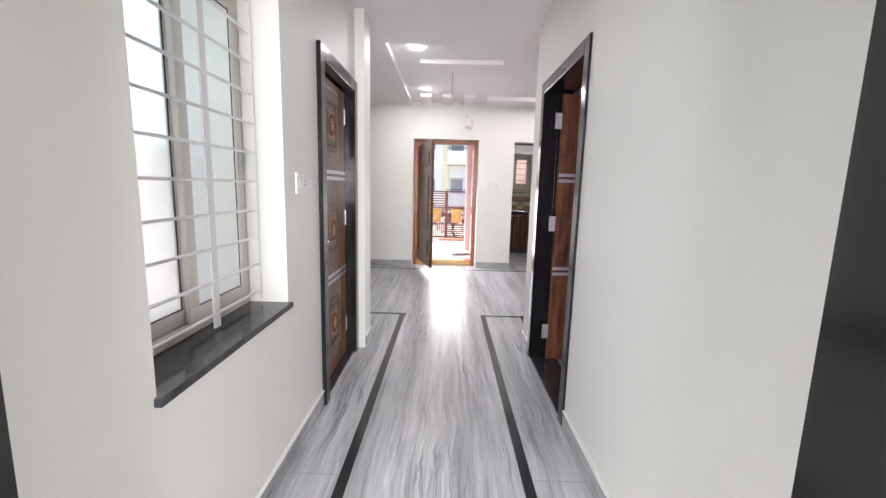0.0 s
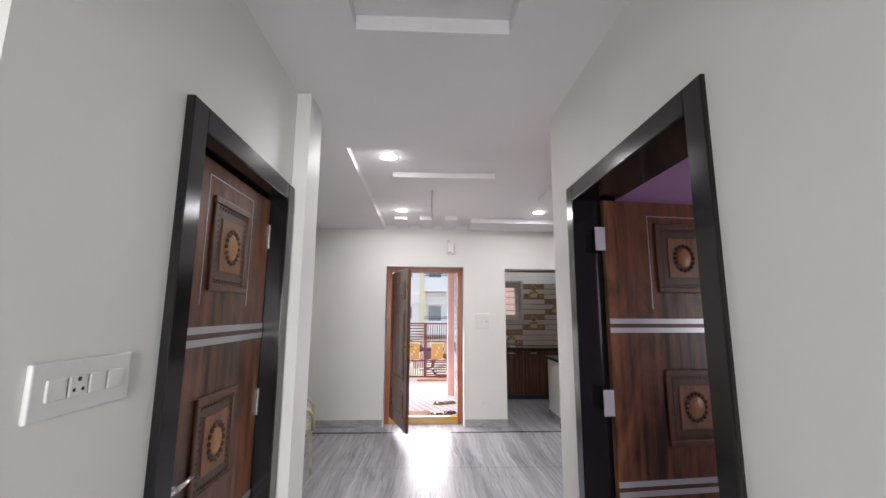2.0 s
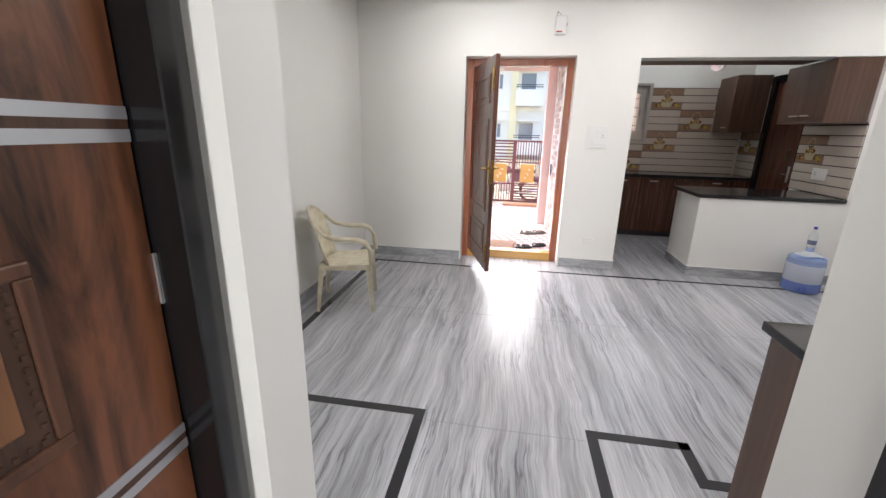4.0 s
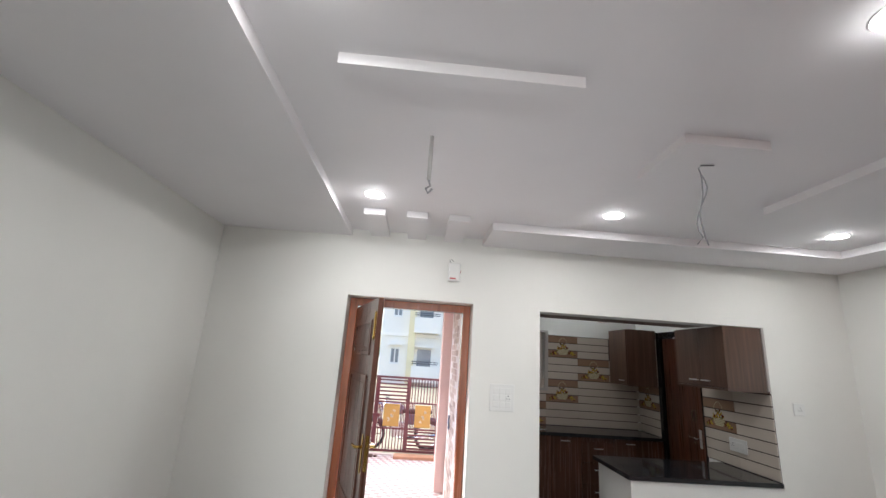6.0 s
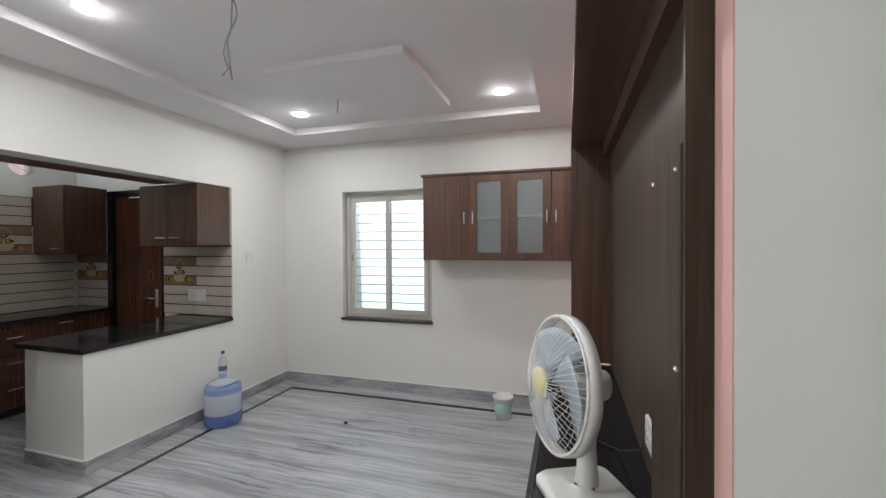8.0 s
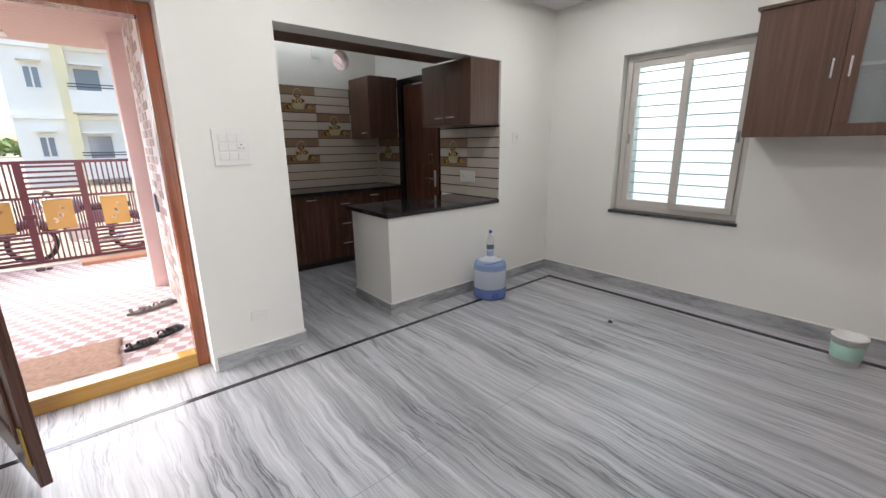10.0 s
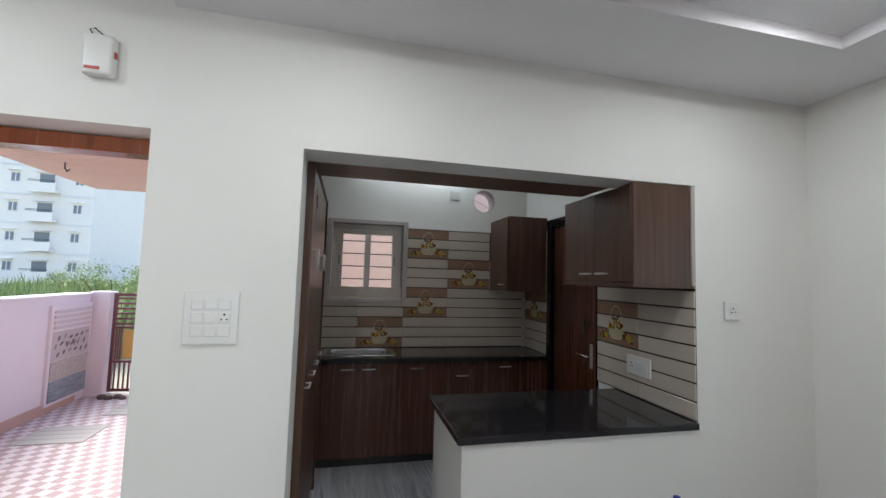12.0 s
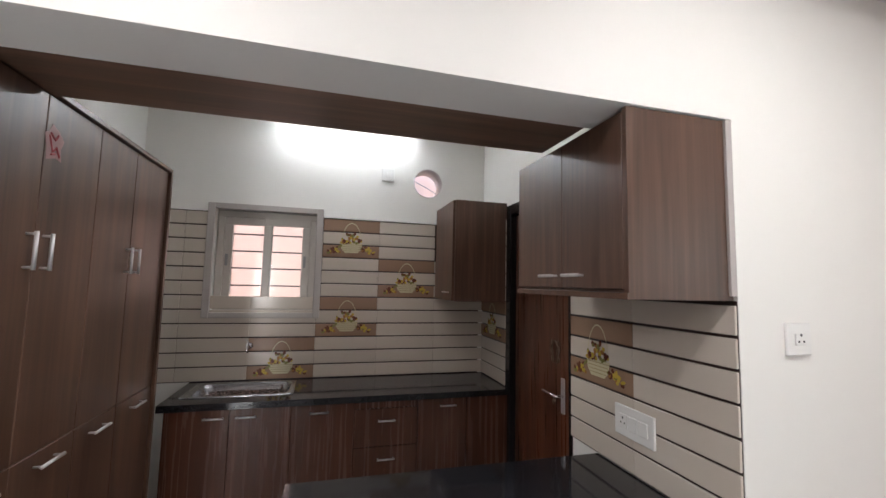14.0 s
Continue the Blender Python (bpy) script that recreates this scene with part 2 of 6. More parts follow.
# ---- mesh helpers ----


def box(bm, x0, x1, y0, y1, z0, z1):
    if x0 > x1: x0, x1 = x1, x0
    if y0 > y1: y0, y1 = y1, y0
    if z0 > z1: z0, z1 = z1, z0
    v = [bm.verts.new((x, y, z)) for x in (x0, x1) for y in (y0, y1) for z in (z0, z1)]
    for f in ((0, 1, 3, 2), (4, 6, 7, 5), (0, 4, 5, 1), (2, 3, 7, 6), (0, 2, 6, 4), (1, 5, 7, 3)):
        bm.faces.new([v[i] for i in f])
    return v


def rounded(bm, r, seg=2):
    bmesh.ops.bevel(bm, geom=list(bm.edges), offset=r, segments=seg, profile=0.5, affect="EDGES", clamp_overlap=True)


def bx(x0, x1, y0, y1, z0, z1, r=0.0, seg=1):
    bm = bmesh.new()
    box(bm, x0, x1, y0, y1, z0, z1)
    if r:
        rounded(bm, r, seg)
    return bm


def tube(bm, pts, r, n=8):
    """A pipe along points, in one bmesh; r may be a list."""
    pts = [Vector(p) for p in pts]
    rs = r if isinstance(r, (list, tuple)) else [r] * len(pts)
    rings = []
    for i, p in enumerate(pts):
        d = (pts[min(i + 1, len(pts) - 1)] - pts[max(i - 1, 0)]).normalized()
        a = Vector((0, 0, 1)) if abs(d.z) < 0.9 else Vector((1, 0, 0))
        u = d.cross(a).normalized()
        w = d.cross(u)
        rings.append([bm.verts.new(p + rs[i] * (math.cos(2 * math.pi * k / n) * u + math.sin(2 * math.pi * k / n) * w)) for k in range(n)])
    for a, b in zip(rings, rings[1:]):
        for k in range(n):
            bm.faces.new((a[k], a[(k + 1) % n], b[(k + 1) % n], b[k]))
    bm.faces.new(rings[0][::-1])
    bm.faces.new(rings[-1])


def lathe(bm, profile, n=32, m=Matrix.Identity(4)):
    """Turns (radius, height) pairs round the z axis."""
    rings = []
    for r, z in profile:
        if r < 1e-5:
            rings.append([bm.verts.new(m @ Vector((0, 0, z)))])
        else:
            rings.append([bm.verts.new(m @ Vector((r * math.cos(2 * math.pi * k / n), r * math.sin(2 * math.pi * k / n), z))) for k in range(n)])
    for a, b in zip(rings, rings[1:]):
        for k in range(n):
            q = [a[k % len(a)], a[(k + 1) % len(a)], b[(k + 1) % len(b)], b[k % len(b)]]
            q = list(dict.fromkeys(q))
            if len(q) > 2:
                bm.faces.new(q)


def part(name, bm, material, parent=None, label="", kind="", smooth=False, category=""):
    me = bpy.data.meshes.new(name)
    bmesh.ops.recalc_face_normals(bm, faces=bm.faces)
    bm.to_mesh(me)
    bm.free()
    if smooth:
        for p in me.polygons:
            p.use_smooth = True
    me.materials.append(material)
    ob = new(name, me)
    if parent is not None:
        ob.parent = parent
    return tagged(ob, label, category, "", kind)


def thing(name, at, label, category, group="", rz=0, kind=""):
    ob = new(name)
    ob.matrix_basis = pose(*at, 0, 0, rz)
    return tagged(ob, label, category, group, kind)


def wall_y(bm, x0, x1, y0, y1, z0, z1, holes=()):
    """A wall slab with rectangular holes (lo, hi, bottom, top) along its longer plan axis."""
    along_x = (x1 - x0) > (y1 - y0)
    lo, hi = (x0, x1) if along_x else (y0, y1)
    cuts = sorted(holes)
    pos = lo
    for a, b, c, d in cuts:
        for s, e, u, w in ((pos, a, z0, z1), (a, b, z0, c), (a, b, d, z1)):
            if e - s > 1e-4 and w - u > 1e-4:
                box(bm, *((s, e, y0, y1) if along_x else (x0, x1, s, e)), u, w)
        pos = b
    if hi - pos > 1e-4:
        box(bm, *((pos, hi, y0, y1) if along_x else (x0, x1, pos, hi)), z0, z1)


def structure(name, bm, material, label=""):
    return part(name, bm, material, None, label, "structure")


def wall(name, x0, x1, y0, y1, z0, z1, holes=(), m=None):
    bm = bmesh.new()
    wall_y(bm, x0, x1, y0, y1, z0, z1, holes)
    return structure(name, bm, m or WALL)



# ---- plan ----
XL, XR = -0.758, 0.768
COR_END = 3.83
YN, YN2 = 7.41, 7.62
XW, XE = -1.80, 4.152
ZC, ZS = 2.815, 2.88
KX0, KX1, KY0, KY1 = 0.72, 3.34, 7.62, 9.76

structure("ground", bx(-150, 150, -60, 260, -0.5, -0.22), paint("dusty_earth", (0.30, 0.27, 0.20), 0.9, 0.2))
wall("wall_corridor_west", XL - 0.23, XL, 0.62, 3.57, 0, 3.1, [(1.14, 2.065, 0.82, 2.27), (2.63, 3.50, 0, 2.205)])
wall("wall_column", XL - 0.23, -0.68, 3.57, COR_END - 0.015, 0, 3.1)
wall("wall_corridor_east", XR, XR + 0.2, 0.62, COR_END, 0, 3.1, [(2.475, 3.50, 0, 2.225)])
wall("wall_corridor_south", -2.2, 2.2, 0.42, 0.62, 0, 3.1, [(-0.65, 0.58, 0, 2.25)])
wall("wall_start_room_west", -2.4, -2.2, -2.2, 0.62, 0, 3.1)
wall("wall_start_room_east", 2.2, 2.4, -2.2, 0.62, 0, 3.1)
# unseen wall; its window opening is assumed, to go with the added fill lamp
wall("wall_start_room_south", -2.4, 2.4, -2.4, -2.2, 0, 3.1, [(-0.7, 0.7, 0.95, 2.2)])
wall("wall_living_southwest", -3.0, XL - 0.23, COR_END - 0.15, COR_END - 0.015, 0, 3.1)
wall("wall_living_south", XR + 0.2, XE, COR_END - 0.2, COR_END, 0, 3.1, m=PINK)
structure("wall_end_pink", bx(XR + 0.002, XR + 0.2, COR_END, COR_END + 0.003, 0, 2.849), PINK)
wall("wall_living_west", XW - 0.2, XW, COR_END - 0.015, YN, 0, 3.1)
wall("wall_north", XW - 0.2, XE + 0.2, YN, YN2, 0, 3.1, [(-0.60, 0.54, 0, 2.262), (1.159, 3.306, 0, 2.237)])
wall("wall_east", XE, XE + 0.2, COR_END - 0.2, YN, 0, 3.1, [(5.53, 6.63, 0.77, 2.26)])
wall("wall_kitchen_west", 0.60, KX0, YN2, KY1 + 0.2, 0, 3.1)
bm = bmesh.new()
wall_y(bm, KX0, KX1 + 0.2, KY1, KY1 + 0.2, 0, 2.40, [(1.21, 1.94, 1.43, 2.21)])
VX, VZ, VR = 2.83, 2.535, 0.125
box(bm, KX0, VX - 0.15, KY1, KY1 + 0.2, 2.40, 3.1)
box(bm, VX + 0.15, KX1 + 0.2, KY1, KY1 + 0.2, 2.40, 3.1)
box(bm, VX - 0.15, VX + 0.15, KY1, KY1 + 0.2, 2.685, 3.1)
N = 32
for k in range(N):
    ring = []
    for q in (k, k + 1):
        a = 2 * math.pi * q / N
        c, s = math.cos(a), math.sin(a)
        f = 1 / max(abs(c), abs(s))
        ring.append((VX + VR * c, VZ + VR * s, VX + 0.15 * c * f, VZ + (0.15 if s > 0 else 0.135) * s * f))
    (ax, az, bx_, bz), (cx, cz, dx, dz) = ring
    for y in (KY1, KY1 + 0.2):
        bm.faces.new([bm.verts.new((ax, y, az)), bm.verts.new((bx_, y, bz)), bm.verts.new((dx, y, dz)), bm.verts.new((cx, y, cz))])
    bm.faces.new([bm.verts.new((ax, KY1, az)), bm.verts.new((cx, KY1, cz)), bm.verts.new((cx, KY1 + 0.2, cz)), bm.verts.new((ax, KY1 + 0.2, az))])
WALL_KN = structure("wall_kitchen_north", bm, WALL)
WALL_KE = wall("wall_kitchen_east", KX1, KX1 + 0.2, 8.33, KY1, 0, 3.1, [(8.33, 9.24, 0, 2.28)])
PIER = wall("wall_kitchen_pier", 3.306, KX1 + 0.2, YN2, 8.33, 0, 3.1)
structure("wall_counter_half_height", bx(1.95, 3.306, YN, 8.04, 0, 0.868), WALL)
wall("wall_bath_west", -3.0, -2.8, 2.2, COR_END - 0.15, 0, 3.1)
wall("wall_bath_south", -2.8, XL - 0.23, 2.2, 2.4, 0, 3.1)
# window opening assumed, out of view, made for the bedroom's fill lamp
wall("wall_bedroom_east", 3.9, 4.1, 0.62, COR_END - 0.26, 0, 3.1, [(1.3, 2.5, 0.9, 2.1)], m=PURPLE)
wall("wall_bedroom_south", XR + 0.2, 3.9, 0.62, 0.7, 0, 3.1, m=PURPLE)
wall("wall_bedroom_north", XR + 0.2, 4.1, COR_END - 0.26, COR_END - 0.2, 0, 3.1, m=PURPLE)
wall("wall_bedroom_west", XR + 0.2, XR + 0.215, 0.7, COR_END - 0.26, 0, 3.1, [(2.475, 3.50, 0, 2.225)], m=PURPLE)

bm = bmesh.new()
box(bm, -3, 4.35, -2.4, YN2, -0.2, 0)
box(bm, 0.60, 4.35, YN2, KY1 + 0.2, -0.2, 0)
structure("floor", bm, MARBLE)
structure("ceiling_slab", bx(-3.2, 4.4, -2.6, KY1 + 0.4, 3.1, 3.25), CEIL)
bm = bmesh.new()
RX0, RX1, RY0, RY1 = -0.63, 3.64, 4.34, 6.88
box(bm, XW, RX0, COR_END, YN, ZC, 3.1)
box(bm, RX1, XE, COR_END, YN, ZC, 3.1)
box(bm, RX0, RX1, COR_END, RY0, ZC, 3.1)
box(bm, 0.60, RX1, RY1, YN, ZC, 3.1)
box(bm, RX0, RX1, RY0, RY1, ZS, 3.1)
box(bm, RX0, 0.60, RY1, YN, ZS, 3.1)
structure("ceiling_living", bm, CEIL)
bm = bmesh.new()
box(bm, XL, -0.34, 0.62, COR_END, ZC, 3.1)
box(bm, 0.34, XR, 0.62, COR_END, ZC, 3.1)
box(bm, -0.34, 0.34, 3.02, COR_END, ZC, 3.1)
box(bm, -0.34, 0.34, 0.62, 1.2, ZC, 3.1)
box(bm, -0.34, 0.34, 1.2, 3.02, ZC + 0.07, 3.1)
structure("ceiling_corridor", bm, CEIL)
structure("ceiling_kitchen", bx(KX0, KX1, YN2, KY1, 3.0, 3.1), CEIL)
bm = bmesh.new()
for x0, x1 in ((-0.45, -0.28), (-0.11, 0.06), (0.23, 0.40)):
    box(bm, x0, x1, 6.78, YN, ZC + 0.015, ZS + 0.01)
box(bm, -0.34, 0.62, 5.04, 5.12, 2.832, ZS + 0.01)
box(bm, 1.23, 1.65, 5.35, 5.43, 2.832, ZS + 0.01)
box(bm, 1.23, 1.32, 5.43, 5.78, 2.832, ZS + 0.01)
box(bm, 2.28, 3.33, 5.08, 5.17, 2.832, ZS + 0.01)
box(bm, 2.28, 2.37, 5.17, 6.12, 2.832, ZS + 0.01)
structure("ceiling_moulding", bm, CEIL, "raised white plaster bars on the recessed living room ceiling")

# black inlay lines in the floor
bm = bmesh.new()
W = 0.055
for s in (-1, 1):
    box(bm, s * 0.455 - W / 2, s * 0.455 + W / 2, 0.65, 4.55, -0.01, 0.0015)
    e = -1.60 if s < 0 else 3.95
    box(bm, s * 0.455 - s * W / 2, e, 4.55, 4.55 + W, -0.01, 0.0015) if s < 0 else box(bm, s * 0.455 - W / 2, 0.93, 4.55, 4.55 + W, -0.01, 0.0015)
box(bm, -1.60, -1.60 + W, 4.55 + W, 7.14, -0.01, 0.0015)
box(bm, -1.60, 3.94, 7.14, 7.14 + W * 0.7, -0.01, 0.0015)
box(bm, 3.94 - W, 3.94, 4.32, 7.14, -0.01, 0.0015)
box(bm, 0.93, 3.94 - W, 4.32, 4.32 + W, -0.01, 0.0015)
box(bm, 0.93 - W, 0.93, 4.32, 4.55 + W, -0.01, 0.0015)
structure("floor_inlay", bm, STRIP, "thin black stone border line set in the floor")
bm = bmesh.new()
for y in (0.9, 2.79, 4.52):
    box(bm, -0.42, 0.42, y, y + 0.003, -0.01, 0.0008)
for y in (1.95, 3.6):
    for s in (-1, 1):
        box(bm, s * 0.49, s * 0.75, y, y + 0.003, -0.01, 0.0008)
for x in (-0.55, 0.85, 2.25, 3.3):
    box(bm, x, x + 0.002, 4.64, 7.13, -0.01, 0.0008)
box(bm, -1.5, 3.9, 5.9, 5.903, -0.01, 0.0008)
structure("floor_joints", bm, mat("joint_filler", (0.26, 0.26, 0.27), 0.5))

# skirting
sk = bmesh.new()
bead = bmesh.new()


def skirting(x0, x1, y0, y1, nx, ny):
    """A run along a wall face; nx, ny point into the room."""
    t, h = 0.012, 0.105
    if ny:
        box(sk, x0, x1, y0, y0 + ny * t, 0.0, h)
        box(bead, x0, x1, y0, y0 + ny * (t + 0.003), h, h + 0.008)
    else:
        box(sk, x0, x0 + nx * t, y0, y1, 0.0, h)
        box(bead, x0, x0 + nx * (t + 0.003), y0, y1, h, h + 0.008)


skirting(XL, XL, 0.62, 2.575, 1, 0)
skirting(XL, XL, 3.55, 3.57, 1, 0)
skirting(-0.68, -0.68, 3.57, COR_END - 0.015, 1, 0)
skirting(XR, XR, 0.62, 2.42, -1, 0)
skirting(XR, XR, 3.56, COR_END, -1, 0)
skirting(XW, -0.68, COR_END - 0.015, 0, 0, 1)
skirting(XW, XW, COR_END + 0.01, YN, 1, 0)
skirting(XW, -0.61, YN, 0, 0, -1)
skirting(0.56, 1.159, YN, 0, 0, -1)
skirting(1.159, 1.159, YN, YN2, 1, 0)
skirting(1.95, XE, YN, 0, 0, -1)
skirting(1.95, 1.95, YN, 8.04, -1, 0)
skirting(XE, XE, COR_END, YN, -1, 0)
structure("baseboard", sk, SKIRT, "grey marble skirting along the foot of the walls")
structure("baseboard_edge", bead, WHITEPL)


def door_frame(name, along, a0, a1, f0, f1, top, width, material, bottom=False):
    """Jambs and head; along x or y from a0 to a1, through the wall from f0 to f1."""
    ob = thing(name, (0, 0, 0), "", "", kind="structure")
    spans = [("jamb", a0, a0 + width, 0, top), ("jamb", a1 - width, a1, 0, top), ("head", a0 + width, a1 - width, top - width, top)]
    if bottom:
        spans.append(("threshold", a0 + width, a1 - width, 0, bottom))
    for nm, p, q, z0, z1 in spans:
        part(nm, bx(p, q, f0, f1, z0, z1, 0.004) if along == "x" else bx(f0, f1, p, q, z0, z1, 0.004), TEAKH if nm == "threshold" and material is TEAK else material, ob)
    return ob


door_frame("door_1_frame", "y", 2.583, 3.545, XL - 0.235, XL + 0.026, 2.25, 0.085, BLACKFRAME)
door_frame("door_2_frame", "y", 2.427, 3.548, XR - 0.014, XR + 0.22, 2.27, 0.085, BLACKFRAME)
door_frame("door_3_frame", "x", -0.655, 0.585, 0.415, 0.634, 2.26, 0.07, BLACKFRAME)
door_frame("door_5_frame", "y", 8.332, 9.238, KX1 - 0.012, KX1 + 0.19, 2.279, 0.075, BLACKFRAME)
door_frame("door_4_frame", "x", -0.598, 0.538, YN + 0.165, YN + 0.275, 2.258, 0.07, TEAK, 0.1)
structure("trim_door_step", bx(-0.599, 0.539, 7.687, 7.80, -0.048, 0.03), mat("white_step_stone", (0.6, 0.58, 0.58), 0.4))
for y0, y1, x0, x1 in ((2.67, 3.46, XL - 0.235, XL), (2.52, 3.46, XR, XR + 0.22)):
    structure("threshold", bx(x0, x1, y0, y1, -0.01, 0.012, 0.003), STRIP)

# ---- corridor doors ----


def carved_door(name, m, width, height, label, handle_side, dz=0.0):
    """A leaf in local axes: width along x, the seen face towards -y."""
    ob = thing(name, (0, 0, 0), label, "door")
    ob.matrix_basis = m
    T = 0.035
    part("leaf", bx(0, width, 0, T, 0, height, 0.003), DOORWOOD, ob)
    cx = width / 2
    for z in (0.45 + dz, 1.15 + dz, 1.89 + dz):
        bm = bmesh.new()
        # outer moulding
        w, h, t = 0.155, 0.18, 0.028
        for a in ((-w, w, h - t, h), (-w, w, -h, -h + t), (-w, -w + t, -h + t, h - t), (w - t, w, -h + t, h - t)):
            box(bm, cx + a[0], cx + a[1], -0.012, 0.0, z + a[2], z + a[3])
        rounded(bm, 0.005, 2)
        panel = part("carved_panel", bm, MOULDWOOD, ob)
        part("field", bx(cx - w + t, cx + w - t, -0.004, 0.0, z - h + t, z + h - t), CARVEDARK, panel)
        bm = bmesh.new()
        wi, hi = w - t - 0.008, h - t - 0.008
        n = 11
        for i in range(n):
            u = -wi + 2 * wi * (i + 0.5) / n
            for zz in (hi - 0.009, -hi):
                box(bm, cx + u - 0.004, cx + u + 0.004, -0.008, -0.003, z + zz, z + zz + 0.009)
        n = 13
        for i in range(n):
            u = -hi + 2 * hi * (i + 0.5) / n
            for xx in (wi - 0.009, -wi):
                box(bm, cx + xx, cx + xx + 0.009, -0.008, -0.003, z + u - 0.004, z + u + 0.004)
        part("beading", bm, CARVEDARK, panel)
        part("inner_panel", bx(cx - 0.088, cx + 0.088, -0.009, -0.003, z - 0.104, z + 0.104, 0.004), CARVELIGHT, panel)
        bm = bmesh.new()
        for k in range(16):
            a = 2 * math.pi * k / 16
            bmesh.ops.create_icosphere(bm, subdivisions=1, radius=0.011, matrix=pose(cx + 0.053 * math.cos(a), -0.011, z + 0.064 * math.sin(a)))
        part("wreath", bm, CARVEDARK, panel, smooth=True)
        bm = bmesh.new()
        bmesh.ops.create_uvsphere(bm, u_segments=20, v_segments=10, radius=1, matrix=pose(cx, -0.008, z) @ Matrix.Diagonal((0.043, 0.014, 0.052, 1)))
        part("medallion", bm, MEDAL, panel, smooth=True)
    for zc in (0.79 + dz, 1.545 + dz):
        for dz in (0.022, -0.022):
            part("silver_stripe", bx(0.002, width - 0.002, -0.0035, 0.0, zc + dz - 0.0125, zc + dz + 0.0125), STRIPMETAL, ob)
        part("dark_stripe", bx(0.002, width - 0.002, -0.002, 0.0, zc - 0.0095, zc + 0.0095), CARVEDARK, ob)
    for z0, z1, top in ((1.62 + dz, 2.1 + dz, True), (0.22 + dz, 0.68 + dz, False)):
        bm = bmesh.new()
        e = 0.19
        for s in (-1, 1):
            box(bm, cx + s * e - 0.002, cx + s * e + 0.002, -0.002, 0, z0, z1)
        zz = z1 if top else z0
        box(bm, cx - e - 0.002, cx + e + 0.002, -0.002, 0, zz - 0.002, zz + 0.002)
        part("inlay_line", bm, STRIPMETAL, ob)
    hx = 0.075 if handle_side < 0 else width - 0.075
    d = 1 if handle_side < 0 else -1
    handle = part("handle", bx(hx - 0.018, hx + 0.018, -0.008, -0.001, 0.89, 1.08, 0.006, 2), STEEL, ob, "chrome handle plate")
    bm = bmesh.new()
    tube(bm, [(hx, -0.004, 1.04), (hx, -0.05, 1.04)], 0.011)
    tube(bm, [(hx - d * 0.03, -0.05, 1.036), (hx + d * 0.02, -0.052, 1.04), (hx + d * 0.13, -0.05, 1.046)], [0.008, 0.011, 0.006])
    part("lever", bm, CHROME, handle, smooth=True)
    for z in (0.25, 1.15, 1.95):
        x = width if handle_side < 0 else 0
        part("hinge", bx(x - 0.003, x + 0.055 if x else -0.055, -0.007, -0.001, z - 0.06, z + 0.06), STEEL, ob)
    return ob


carved_door("door_left", Matrix(((0, -1, 0, XL - 0.062), (1, 0, 0, 2.672), (0, 0, 1, 0.015), (0, 0, 0, 1))), 0.784, 2.135,
            "closed walnut door with carved medallion panels and silver stripes in a black frame", -1, -0.06)
carved_door("door_right", pose(XR + 0.125, 3.40, 0.015, 0, 0, 6), 0.86, 2.155,
            "open walnut door with carved medallion panels and silver stripes, swung into the purple room", 1, -0.03)


def switch_plate(name, m, w, h, cols, rows, label, sockets=(), gap=0.006):
    """On a wall: x along it, y out of it (towards -y), z up; the origin at the middle."""
    ob = thing(name, (0, 0, 0), label, "switch plate")
    ob.matrix_basis = m
    part("plate", bx(-w / 2, w / 2, -0.012, 0, -h / 2, h / 2, 0.004, 2), WHITEPL, ob)
    pad = 0.028
    cw, ch = (w - 2 * pad) / cols, (h - 2 * pad) / rows
    for i in range(cols):
        for j in range(rows):
            x, z = -w / 2 + pad + cw * (i + 0.5), h / 2 - pad - ch * (j + 0.5)
            part("switch", bx(x - cw / 2 + gap / 2, x + cw / 2 - gap / 2, -0.017, -0.011, z - ch / 2 + gap, z + ch / 2 - gap, 0.002), WHITEPL, ob)
            if (i, j) in sockets:
                bm = bmesh.new()
                for dx, dz, r in ((0, 0.014, 0.005), (-0.011, -0.007, 0.004), (0.011, -0.007, 0.004)):
                    tube(bm, [(x + dx, -0.0165, z + dz), (x + dx, -0.0175, z + dz)], r, 10)
                part("socket_holes", bm, DARKPL, ob)
    return ob


ON_WEST = Matrix(((0, -1, 0, 0), (1, 0, 0, 0), (0, 0, 1, 0), (0, 0, 0, 1)))
ON_EAST = Matrix(((0, 1, 0, 0), (-1, 0, 0, 0), (0, 0, 1, 0), (0, 0, 0, 1)))
switch_plate("switch_plate", pose(XL, 2.33, 1.435) @ ON_WEST, 0.26, 0.11, 4, 1, "white corridor switch plate with a socket beside the walnut door", {(1, 0)})
switch_plate("switch_plate", pose(0.825, YN, 1.467), 0.215, 0.225, 3, 3, "large square white switchboard on the wall beside the entrance door", {(2, 1)})
switch_plate("wall_socket", pose(3.545, YN, 1.525), 0.105, 0.105, 1, 1, "single white wall socket on the wall beside the kitchen opening", {(0, 0)})
switch_plate("wall_socket", pose(0.86, YN, 0.33), 0.12, 0.07, 1, 1, "small white low blank plate near the skirting")
switch_plate("wall_socket", pose(3.294, 7.86, 1.12) @ ON_EAST, 0.225, 0.125, 3, 1, "white kitchen socket plate on the tiled pier above the counter", {(0, 0)})
switch_plate("wall_socket", pose(2.485, KY1, 2.575), 0.105, 0.105, 1, 1, "small white socket high on the kitchen wall")
switch_plate("wall_socket", pose(XE, 4.62, 1.13) @ ON_EAST, 0.09, 0.05, 1, 1, "small white plate on the east wall below the cabinet")
